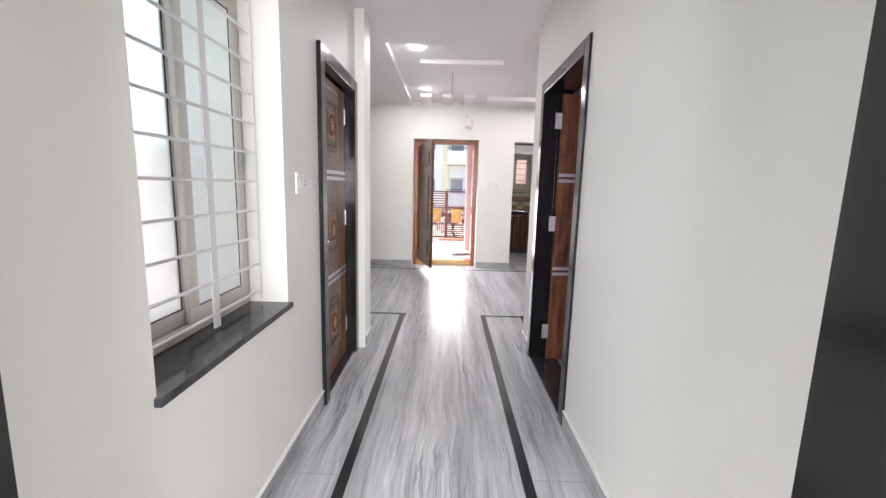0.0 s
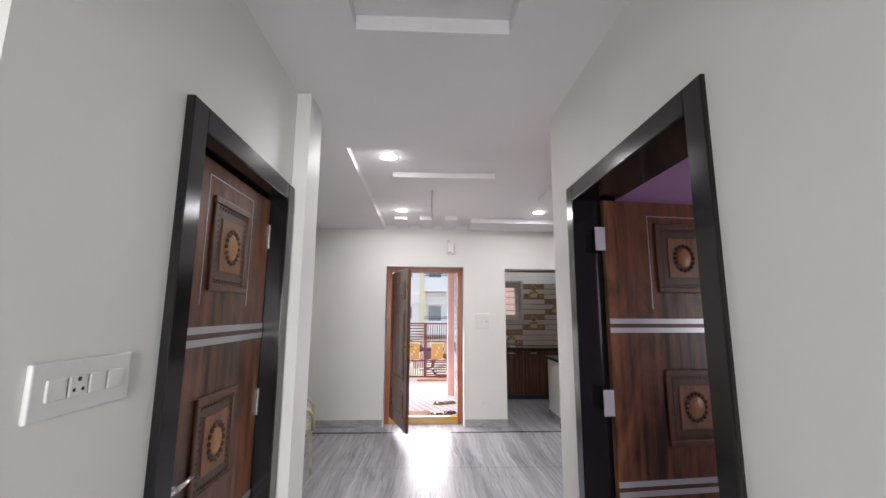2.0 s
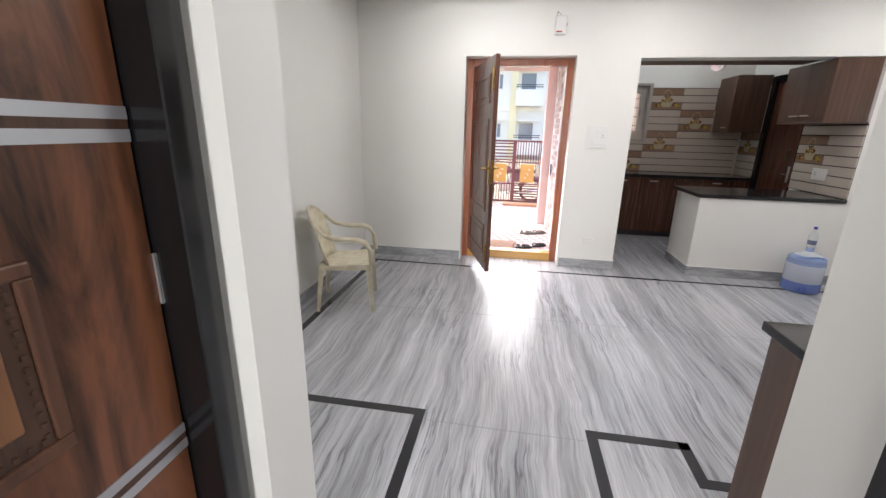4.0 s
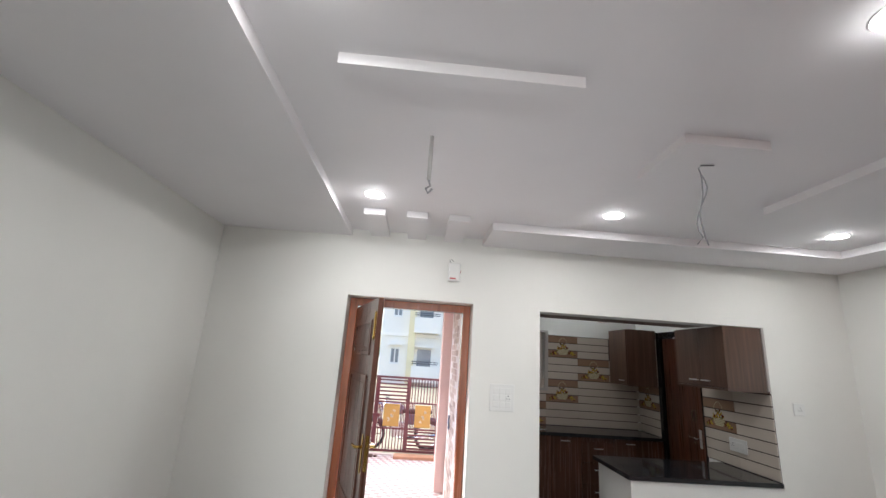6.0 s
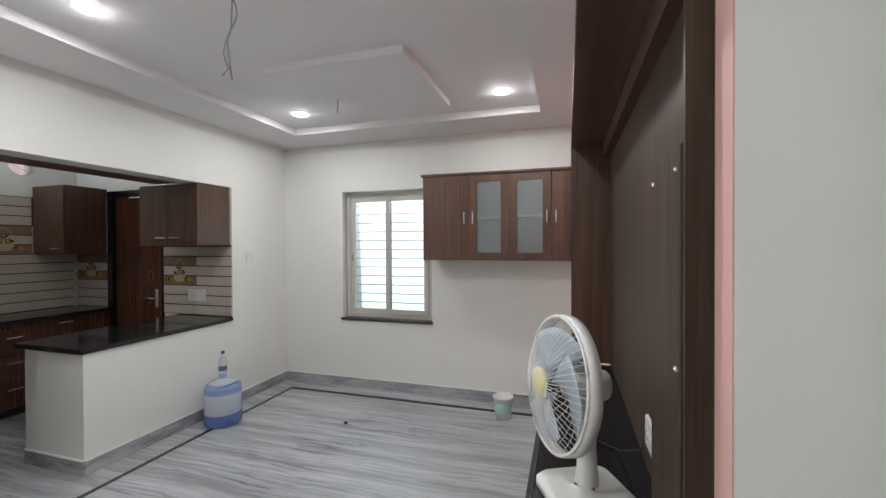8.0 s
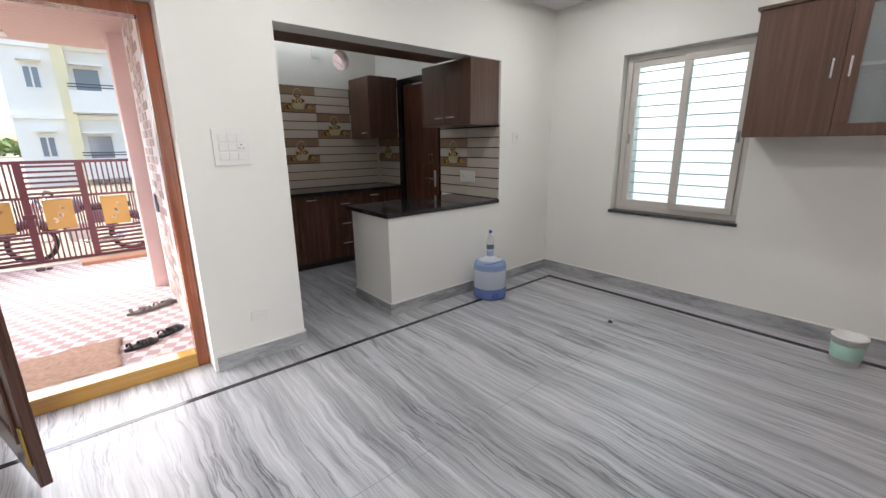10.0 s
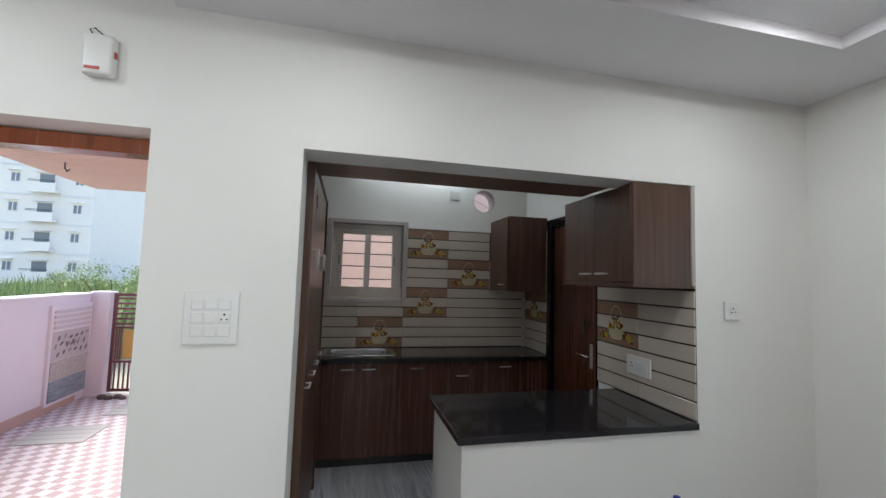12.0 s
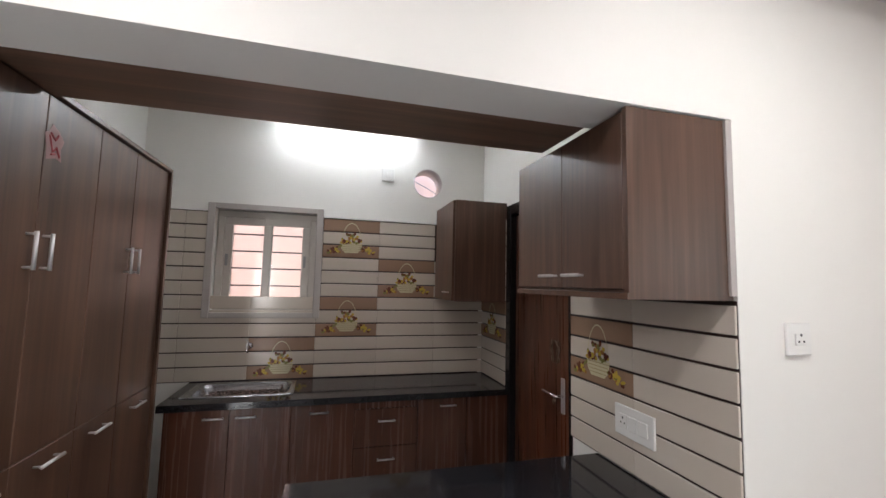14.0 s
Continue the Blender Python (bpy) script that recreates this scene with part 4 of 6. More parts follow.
uc = thing("wall_cabinet", (0, 0, 0), "dark brown wall cabinet in the far kitchen corner above the counter", "cabinet")
part("body", bx(2.93, 3.335, 9.27, KY1 - 0.012, 1.56, 2.30), LAMINATE, uc)
part("end_panel", bx(2.93, 3.337, 9.25, 9.27, 1.555, 2.305, 0.001), LAMINATE, uc)
dr = part("door", bx(2.91, 2.929, 9.255, KY1 - 0.012, 1.56, 2.30, 0.0015), LAMINATE, uc)
pull("handle", dr, (2.91, 9.33, 1.62), (2.91, 9.42, 1.62), (-0.025, 0, 0))

hc = thing("wall_cabinet", (0, 0, 0), "brown wall cabinet hung over the half wall in the kitchen opening", "cabinet")
part("body", bx(2.925, 3.30, YN + 0.03, 8.15, 1.665, 2.232), LAMINATE, hc)
part("end_panel", bx(2.905, 3.28, YN + 0.008, YN + 0.029, 1.66, 2.233, 0.001), LAMINATE, hc)
part("filler_strip", bx(3.281, 3.305, YN - 0.001, YN + 0.029, 1.66, 2.235, 0.001), mat("grey_filler", (0.4, 0.37, 0.35), 0.5), hc)
for a, b, hy in ((YN + 0.031, 7.778, 7.69), (7.781, 8.15, 7.86)):
    dr = part("door", bx(2.906, 2.924, a, b, 1.675, 2.225, 0.0015), LAMINATE, hc)
    pull("handle", dr, (2.906, hy - 0.045, 1.72), (2.906, hy + 0.045, 1.72), (-0.025, 0, 0))
part("bottom_board", bx(2.90, 3.30, YN + 0.008, 8.155, 1.645, 1.6645, 0.001), LAMINATE, hc)

kd = thing("kitchen_door", (KX1 + 0.035, 8.41, 0.015), "closed reddish brown wooden kitchen door with chrome handle in a black frame", "door")
REDWOOD = wood("red_brown_door", (0.035, 0.012, 0.006), (0.12, 0.040, 0.020), 0.9, 0.28, stops=(0.6, 0.78, 0.98))
part("leaf", bx(0, 0.035, 0, 0.75, 0, 2.18, 0.002), REDWOOD, kd)
h = part("handle_plate", bx(-0.007, 0, 0.10, 0.14, 0.94, 1.14, 0.003), STEEL, kd)
bm = bmesh.new()
tube(bm, [(0, 0.12, 1.04), (-0.05, 0.12, 1.04), (-0.055, 0.26, 1.045)], 0.009)
part("lever", bm, CHROME, h, smooth=True)
BRONZE = mat("dull_bronze", (0.16, 0.12, 0.09), 0.4, 0.7)
orn = part("ornament", bmesh.new(), CARVEDARK, kd)
for k in (-1, 1):
    bm = bmesh.new()
    tube(bm, [(-0.008, 0.2 + k * (0.008 + 0.028 * math.sin(math.pi * i / 10) + 0.008 * math.cos(i * 0.9)), 1.215 + 0.013 * i) for i in range(11)], [0.004 + 0.005 * math.sin(math.pi * i / 10) for i in range(11)], 8)
    part("scroll", bm, BRONZE, orn, smooth=True)
    for zz in (1.235, 1.33):
        bm = bmesh.new()
        bmesh.ops.create_uvsphere(bm, u_segments=12, v_segments=8, radius=1, matrix=pose(-0.004, 0.2 + k * 0.032, zz) @ Matrix.Diagonal((0.006, 0.014, 0.018, 1)))
        part("leaf_shape", bm, BRONZE, orn, smooth=True)
bm = bmesh.new()
lathe(bm, [(0, 0.007), (0.016, 0.006), (0.019, 0)], 16, pose(0, 0.22, 0.985, 0, -90))
part("keyhole_plate", bm, BRONZE, kd, smooth=True)

vent = thing("exhaust_fan", (VX, KY1 + 0.1, VZ), "round exhaust fan opening with thin blades high in the kitchen wall", "exhaust fan")
bm = bmesh.new()
lathe(bm, [(0.124, -0.1), (0.124, 0.1), (0.119, 0.1), (0.119, -0.1), (0.124, -0.1)], 32, pose(0, 0, 0, 90))
part("ring", bm, mat("grey_ring", (0.5, 0.45, 0.44), 0.5), vent, smooth=True)
bm = bmesh.new()
tube(bm, [(-0.115, 0.03, 0.05), (0.0, 0.03, 0), (0.115, 0.03, -0.06)], 0.003, 6)
part("guard_bar", bm, GREYPL, vent)

tl = thing("tube_light", (2.15, KY1 - 0.03, 2.955), "white batten tube light, switched on, high on the kitchen wall", "tube light")
part("batten", bx(-0.6, 0.6, -0.012, 0.03, -0.015, 0.03, 0.003), WHITEPL, tl)
bm = bmesh.new()
tube(bm, [(-0.57, -0.03, -0.005), (0.57, -0.03, -0.005)], 0.014, 12)
part("tube", bm, TUBE, tl, smooth=True)
area_lamp("tube_lamp", (2.15, KY1 - 0.16, 2.93), (2.15, KY1 - 0.7, 1.6), 1.1, 0.08, 1.25, (0.92, 0.96, 1))
kl = copy_thing(lamp_src, pose(2.2, 8.35, 2.998))
kl["label"] = "round white recessed LED downlight in the kitchen ceiling"
l = new("downlight_lamp", bpy.data.lights.new("downlight_lamp", "POINT"))
l.data.shadow_soft_size, l.data.energy, l.data.color = 0.04, 1.2, (1, 0.95, 0.9)
l.matrix_basis = pose(2.2, 8.35, 2.95)

# ---- loose things ----
jar = thing("water_can", (2.95, 7.18, 0), "blue translucent plastic water can standing by the half wall", "water can")
JAR2 = mat("deep_blue_label", (0.03, 0.07, 0.35), 0.35)
bm = bmesh.new()
lathe(bm, [(0, 0), (0.14, 0), (0.157, 0.014), (0.157, 0.09), (0.151, 0.10), (0.157, 0.11), (0.157, 0.19), (0.15, 0.205), (0.157, 0.22), (0.157, 0.305), (0.15, 0.318), (0.155, 0.328), (0.148, 0.352), (0.12, 0.375), (0.06, 0.40), (0.033, 0.415), (0.033, 0.455), (0, 0.455)], 40)
part("body", bm, mat("blue_plastic", (0.25, 0.33, 0.55), 0.12), jar, smooth=True)
bm = bmesh.new()
lathe(bm, [(0.1575, 0.112), (0.1585, 0.114), (0.1575, 0.198), (0.1585, 0.215), (0.1585, 0.285), (0.1575, 0.29)], 40)
part("clear_band", bm, mat("pale_blue_plastic", (0.50, 0.55, 0.64), 0.15), jar, smooth=True)
bm = bmesh.new()
lathe(bm, [(0.1575, 0.012), (0.1585, 0.014), (0.1585, 0.1), (0.1575, 0.108)], 40)
part("blue_foot_band", bm, mat("deeper_blue_plastic", (0.13, 0.19, 0.45), 0.15), jar, smooth=True)
bm = bmesh.new()
lathe(bm, [(0.118, 0.378), (0.105, 0.388), (0.061, 0.4025), (0.036, 0.414)], 32)
part("clear_shoulder", bm, mat("pale_clear_plastic", (0.50, 0.53, 0.57), 0.12), jar, smooth=True)
for txt, ang in (("42", -52), ):
    cu = bpy.data.curves.new("mark", "FONT")
    cu.body, cu.size, cu.extrude = txt, 0.075, 0.0006
    tmp = new("mark", cu)
    dg = bpy.context.evaluated_depsgraph_get()
    me = bpy.data.meshes.new_from_object(tmp.evaluated_get(dg))
    bpy.data.objects.remove(tmp)
    me.materials.append(JAR2)
    ob = new("painted_number", me)
    ob.parent = jar
    ob.matrix_basis = pose(0, 0, 0, 0, 0, -25) @ pose(-0.045, -0.1605, 0.02, 90, 0, 0)
bm = bmesh.new()
tube(bm, [(0.135 * math.cos(a), 0.135 * math.sin(a), 0.372 + 0.012 * math.sin(3 * a)) for a in [radians(200 + 14 * i) for i in range(11)]], 0.006)
part("carry_loop", bm, mat("blue_loop", (0.10, 0.2, 0.5), 0.3), jar, smooth=True)

bot = thing("water_bottle", (2.95, 7.18, 0.455), "small clear plastic bottle with blue label on the water can", "bottle")
bm = bmesh.new()
lathe(bm, [(0, 0), (0.034, 0), (0.036, 0.01), (0.036, 0.10), (0.03, 0.13), (0.014, 0.165), (0.013, 0.19), (0, 0.19)], 24)
part("bottle", bm, mat("clear_plastic", (0.62, 0.64, 0.63), 0.12), bot, smooth=True)
bm = bmesh.new()
lathe(bm, [(0.0365, 0.03), (0.037, 0.03), (0.037, 0.075), (0.0365, 0.075)], 24)
part("label", bm, mat("bottle_label", (0.10, 0.12, 0.2), 0.4), bot)
bm = bmesh.new()
lathe(bm, [(0.016, 0.185), (0.016, 0.208), (0, 0.21)], 20)
part("cap", bm, mat("blue_cap", (0.02, 0.03, 0.25), 0.4), bot, smooth=True)

pc = thing("paint_bucket", (3.80, 4.70, 0), "small white plastic paint bucket with a green label on the floor", "bucket")
bm = bmesh.new()
lathe(bm, [(0, 0), (0.075, 0), (0.09, 0.19), (0.096, 0.19), (0.096, 0.2), (0.086, 0.2), (0.072, 0.01), (0, 0.008)], 32)
part("pail", bm, WHITEPL, pc, smooth=True)
bm = bmesh.new()
lathe(bm, [(0.0805, 0.05), (0.0875, 0.15), (0.0885, 0.15), (0.0815, 0.05)], 32)
part("label", bm, mat("green_label", (0.32, 0.52, 0.44), 0.5), pc, smooth=True)
bm = bmesh.new()
tube(bm, [(0.095, 0, 0.18)] + [(0.1 * math.cos(a), -0.02 - 0.07 * math.sin(a), 0.18 + 0.035 * math.sin(a)) for a in (0.5, 1.0, 1.57, 2.1, 2.6)] + [(-0.095, 0, 0.18)], 0.002, 5)
part("wire_handle", bm, STEEL, pc)

# plastic armchair
CH = mat("cream_plastic", (0.62, 0.57, 0.42), 0.38)
base(CH, ramp(CH, noise_tex(CH, coords(CH), 14, 4), [(0.35, (0.52, 0.46, 0.32)), (0.6, (0.64, 0.60, 0.46))]))
chair = thing("plastic_chair", (-1.42, 5.93, 0), "old cream moulded plastic armchair beside the wall", "chair", rz=105)
# local: seat faces -y, x to its side
bm = bmesh.new()
nx, ny = 10, 10
grid = []
for j in range(ny + 1):
    v = j / ny
    row = []
    for i in range(nx + 1):
        u = i / nx * 2 - 1
        w = 0.21 + 0.025 * (1 - v)
        z = 0.42 - 0.02 * (1 - u * u) * math.sin(math.pi * v) - 0.02 * v - 0.03 * max(0, 0.12 - v) / 0.12
        row.append((u * w, -0.22 + 0.42 * v, z))
    grid.append(row)


def sheet(bm, grid, t):
    """A thin shell over a grid of points, t thick, downwards along its normal."""
    n, m = len(grid), len(grid[0])
    P = [[Vector(p) for p in r] for r in grid]
    top, bot = [], []
    for j in range(n):
        a, b = [], []
        for i in range(m):
            du = P[j][min(i + 1, m - 1)] - P[j][max(i - 1, 0)]
            dv = P[min(j + 1, n - 1)][i] - P[max(j - 1, 0)][i]
            nn = du.cross(dv).normalized()
            a.append(bm.verts.new(P[j][i] + nn * t / 2))
            b.append(bm.verts.new(P[j][i] - nn * t / 2))
        top.append(a)
        bot.append(b)
    for j in range(n - 1):
        for i in range(m - 1):
            bm.faces.new((top[j][i], top[j][i + 1], top[j + 1][i + 1], top[j + 1][i]))
            bm.faces.new((bot[j][i], bot[j + 1][i], bot[j + 1][i + 1], bot[j][i + 1]))
    ring_t = [top[0][i] for i in range(m)] + [top[j][-1] for j in range(1, n)] + [top[-1][i] for i in range(m - 2, -1, -1)] + [top[j][0] for j in range(n - 2, 0, -1)]
    ring_b = [bot[0][i] for i in range(m)] + [bot[j][-1] for j in range(1, n)] + [bot[-1][i] for i in range(m - 2, -1, -1)] + [bot[j][0] for j in range(n - 2, 0, -1)]
    for k in range(len(ring_t)):
        q = (k + 1) % len(ring_t)
        bm.faces.new((ring_t[k], ring_b[k], ring_b[q], ring_t[q]))


sheet(bm, grid, 0.006)
box(bm, -0.225, 0.225, -0.222, -0.214, 0.37, 0.415)
box(bm, -0.226, -0.219, -0.21, 0.19, 0.37, 0.405)
box(bm, 0.219, 0.226, -0.21, 0.19, 0.37, 0.405)
part("seat", bm, CH, chair, smooth=False)
bm = bmesh.new()
grid = []
for j in range(9):
    v = j / 8
    row = []
    for i in range(13):
        u = i / 12 * 2 - 1
        w = 0.2 + 0.03 * math.sin(math.pi * v * 0.9)
        top = 0.40 + 0.45 * v
        z = top - 0.10 * abs(u) ** 2.5 * v
        y = 0.19 + 0.10 * v - 0.075 * u * u
        row.append((u * w, y, z))
    grid.append(row)
sheet(bm, grid, 0.005)
part("backrest", bm, CH, chair, smooth=True)
bm = bmesh.new()
arc = []
for i in range(17):
    u = i / 16 * 2 - 1
    arc.append((u * 0.235, 0.295 - 0.08 * u * u, 0.855 - 0.11 * abs(u) ** 2.5))
tube(bm, arc, 0.012, 8)
part("back_rim", bm, CH, chair, smooth=True)
for s in (-1, 1):
    bm = bmesh.new()
    tube(bm, [(s * 0.235, 0.215, 0.745), (s * 0.25, 0.13, 0.67), (s * 0.262, 0.03, 0.645), (s * 0.265, -0.12, 0.64), (s * 0.262, -0.19, 0.615), (s * 0.252, -0.225, 0.55), (s * 0.24, -0.235, 0.42)], [0.014, 0.017, 0.022, 0.024, 0.022, 0.02, 0.022], 8)
    part("armrest", bm, CH, chair, smooth=True)
for sx in (-1, 1):
    for front in (1, 0):
        bm = bmesh.new()
        if front:
            a = [(sx * 0.235, -0.225, 0.42), (sx * 0.24, -0.245, 0)]
        else:
            a = [(sx * 0.205, 0.20, 0.42), (sx * 0.22, 0.24, 0)]
        (x0, y0, z0), (x1, y1, z1) = a
        t0, t1 = 0.045, 0.028
        dy = 1 if front else -1
        # an L-shaped leg
        for ax, ay in ((t0, 0.006), (0.006, t0)):
            q = []
            for (x, y, z, k) in ((x0, y0, z0, 1.0), (x1, y1, z1, t1 / t0)):
                xx, yy = x - sx * ax * k, y + dy * ay * k
                q.append([bm.verts.new(p) for p in ((x, y, z), (xx, y, z), (xx, yy, z), (x, yy, z))])
            for k in range(4):
                bm.faces.new((q[0][k], q[0][(k + 1) % 4], q[1][(k + 1) % 4], q[1][k]))
            bm.faces.new(q[0])
            bm.faces.new(q[1][::-1])
        part("leg", bm, CH, chair)

# table fan
fan = thing("table_fan", (1.24, 4.055, 0.868), "white table fan with blue blades on the black cabinet top", "fan", rz=-64)
bm = bmesh.new()
vs = [[bm.verts.new(p) for p in rrect(0.125 * k, 0.125 * k, 0.04, z)] for k, z in ((1.0, 0.0), (1.0, 0.02), (0.9, 0.035), (0.35, 0.045), (0.28, 0.05))]
for a, b in zip(vs, vs[1:]):
    for k in range(len(a)):
        bm.faces.new((a[k], a[(k + 1) % len(a)], b[(k + 1) % len(a)], b[k]))
bm.faces.new(vs[-1])
bm.faces.new(vs[0][::-1])
part("base", bm, WHITEPL, fan, smooth=True)
bm = bmesh.new()
lathe(bm, [(0.036, 0.04), (0.03, 0.10), (0.026, 0.2), (0.024, 0.33), (0, 0.33)], 20)
part("stem", bm, WHITEPL, fan, smooth=True)
HZ = 0.355
# the head looks along -x
HM = pose(-0.07, 0, HZ, 0, -84, 0) @ Matrix.Scale(0.98, 4)
bm = bmesh.new()
lathe(bm, [(0, -0.14), (0.045, -0.13), (0.055, -0.08), (0.055, -0.02), (0.04, 0.0), (0, 0.0)], 24, HM)
part("motor", bm, WHITEPL, fan, smooth=True)
guard = part("guard", bmesh.new(), WHITEPL, fan)
for zz, rr, side in ((0.0, 0.2, 0), (0.045, 0.2, 1)):
    bm = bmesh.new()
    tube(bm, [HM @ Vector((rr * math.cos(2 * math.pi * k / 40), rr * math.sin(2 * math.pi * k / 40), 0.02 + zz * 0.3)) for k in range(41)], 0.005, 6)
    part("rim", bm, WHITEPL, guard, smooth=True)
bm = bmesh.new()
lathe(bm, [(0.195, -0.005), (0.206, -0.005), (0.206, 0.03), (0.195, 0.03), (0.195, -0.005)], 48, HM)
part("rim_band", bm, WHITEPL, guard, smooth=True)
for side in (1, -1):
    for k in range(56 if side > 0 else 28):
        a = 2 * math.pi * k / (56 if side > 0 else 28)
        bm = bmesh.new()
        tube(bm, [HM @ Vector((r * math.cos(a), r * math.sin(a), z if side > 0 else 0.04 - z)) for r, z in ((0.045, 0.085), (0.11, 0.078), (0.165, 0.055), (0.197, 0.03))], 0.0009, 4)
        part("guard_wire", bm, WHITEPL, guard)
bm = bmesh.new()
lathe(bm, [(0, 0.094), (0.035, 0.093), (0.045, 0.086), (0.045, 0.08)], 24, HM)
part("guard_badge", bm, mat("yellow_cream_badge", (0.68, 0.62, 0.36), 0.35), guard, smooth=True)
blades = part("blades", bmesh.new(), WHITEPL, fan)
for k in range(4):
    grid = []
    for j in range(7):
        r = 0.03 + 0.135 * j / 6
        row = []
        for i in range(7):
            u = i / 6 - 0.5
            spread = 0.5 + 0.65 * math.sin(math.pi * min(1, j / 5) * 0.6)
            a = radians(90 * k) + u * spread * 1.4
            row.append(HM @ Vector((r * math.cos(a), r * math.sin(a), 0.035 + 0.05 * u)))
        grid.append(row)
    bm = bmesh.new()
    sheet(bm, grid, 0.002)
    part("blade", bm, mat("blue_blade_plastic", (0.42, 0.48, 0.54), 0.2), blades, "pale blue blade", smooth=True)
soap = thing("scrub_pad", (1.04, 3.95, 0.868), "small yellow and white packet lying on the black top", "packet")
part("packet", bx(-0.035, 0.035, -0.02, 0.02, 0, 0.012, 0.004, 2), mat("yellow_packet", (0.65, 0.55, 0.08), 0.4), soap)
part("packet_end", bx(0.035, 0.05, -0.018, 0.018, 0, 0.01, 0.003, 2), WHITEPL, soap)
switch_plate("wall_socket", pose(1.36, YB + 0.02, 1.02) @ pose(0, 0, 0, 0, 0, 180), 0.16, 0.10, 2, 1, "white socket plate on the brown wall unit behind the fan", {(0, 0)})
bm = bmesh.new()
tube(bm, [(1.25, 4.03, 0.873), (1.42, 4.05, 0.873), (1.62, 4.0, 0.873), (1.55, 3.93, 0.88), (1.40, 3.885, 0.96), (1.36, 3.88, 1.0)], 0.004, 6)
tagged(part("power_cable", bm, DARKPL, smooth=True), "thin black power cable of the table fan on the black top", "cable")

plug = thing("floor_plug", (3.25, 6.07, 0.0), "tiny dark metal plug lying on the marble floor", "plug")
bm = bmesh.new()
lathe(bm, [(0, 0.016), (0.012, 0.014), (0.018, 0.006), (0.02, 0)], 14)
part("cap", bm, DARKPL, plug, smooth=True)
bm = bmesh.new()
tube(bm, [(0.012, 0, 0.006), (0.045, 0.006, 0.006)], 0.004, 8)
part("shank", bm, STEEL, plug, smooth=True)

stk = thing("sticker", (1.1865, 7.965, 2.10), "small torn pink paper sticker high on the brown cupboard door", "sticker")
bm = bmesh.new()
outline = [(-0.030, -0.060), (0.014, -0.046), (0.044, -0.052), (0.036, -0.012), (0.050, 0.018), (0.022, 0.044), (-0.012, 0.058), (-0.028, 0.030), (-0.046, 0.022), (-0.034, -0.018)]
lo = [bm.verts.new((0, y, z)) for y, z in outline]
hi = [bm.verts.new((0.0007, y, z)) for y, z in outline]
bm.faces.new(hi)
bm.faces.new(lo[::-1])
for k in range(len(outline)):
    q = (k + 1) % len(outline)
    bm.faces.new((lo[k], lo[q], hi[q], hi[k]))
part("paper", bm, mat("faded_pink_paper", (0.26, 0.115, 0.11), 0.5), stk)
REDPRINT = mat("faded_red_print", (0.40, 0.07, 0.08), 0.5)
for pts in (((-0.024, 0.02), (-0.005, -0.03), (0.012, -0.012), (0.03, -0.04)), ((-0.02, 0.028), (0.004, 0.01), (0.018, 0.03)), ((-0.012, -0.04), (0.006, -0.034))):
    bm = bmesh.new()
    tube(bm, [(0.0012, y, z) for y, z in pts], 0.0035, 5)
    part("red_mark", bm, REDPRINT, stk)

# ---- outside ----
porch = structure("pavement", bx(-2.1, 0.60, YN2 + 0.02, 12.35, -0.25, -0.106), mat("porch_bed", (0.4, 0.32, 0.3), 0.8))
TILE = mat("patterned_paver", (0.6, 0.4, 0.38), 0.5)
ck = node(TILE, "ShaderNodeTexChecker", Scale=1.0)
mp = node(TILE, "ShaderNodeMapping")
mp.inputs["Scale"].default_value, mp.inputs["Rotation"].default_value = (11, 11, 1), (0, 0, radians(22))
g = node(TILE, "ShaderNodeNewGeometry")
link(TILE, g.outputs["Position"], mp.inputs["Vector"])
link(TILE, mp.outputs[0], ck.inputs["Vector"])
ck.inputs["Color1"].default_value, ck.inputs["Color2"].default_value = (0.68, 0.61, 0.62, 1), (0.44, 0.31, 0.31, 1)
base(TILE, ck.outputs["Color"])
structure("landing", bx(-0.95, 0.583, YN2 + 0.022, 8.06, -0.25, -0.05, 0.006), mat("white_landing_stone", (0.62, 0.60, 0.60), 0.35), "white stone landing outside the entrance door")
COVER = mat("grey_cover_slab", (0.44, 0.41, 0.38), 0.7)
for x0, x1, y0, y1 in ((-1.78, -1.16, 10.45, 10.95), (-1.42, -0.98, 11.3, 11.75)):
    structure("drive_cover", bx(x0, x1, y0, y1, -0.104, -0.094, 0.003), COVER, "grey square drain cover in the porch paving")
    for k in range(3):
        structure("drive_cover_groove", bx(x0 + 0.03, x1 - 0.03, y0 + 0.12 * (k + 1), y0 + 0.12 * (k + 1) + 0.012, -0.094, -0.0925), GREYPL)
cw = thing("compound_wall", (0, 0, 0), "", "", kind="structure")
part("wall_body", bx(-2.3, -2.1, 7.0, 12.2, -0.3, 1.28), PINKOUT, cw)
part("coping", bx(-2.32, -2.08, 7.0, 12.2, 1.28, 1.32, 0.006), PINKOUT, cw)
part("plinth", bx(-2.1, -2.085, 7.0, 12.0, -0.106, 0.02, 0.002), mat("plinth_tile", (0.52, 0.33, 0.28), 0.5), cw)
part("gate_post", bx(-2.12, -1.87, 12.19, 12.40, -0.3, 1.34, 0.006), PINKOUT, cw)
fp = thing("feature_panel", (-2.085, 11.38, 0.0), "decorative pink wall panel with dark leaf prints and grey stone bands", "wall panel")
part("border", bx(-0.02, 0.02, 0, 0.80, -0.02, 1.2, 0.004), PINKOUT, fp)
for i in range(4):
    part("slat", bx(0.02, 0.035, 0.04, 0.76, 0.90 + 0.065 * i, 0.94 + 0.065 * i, 0.003), mat("pale_tile", (0.6, 0.5, 0.52), 0.5), fp)
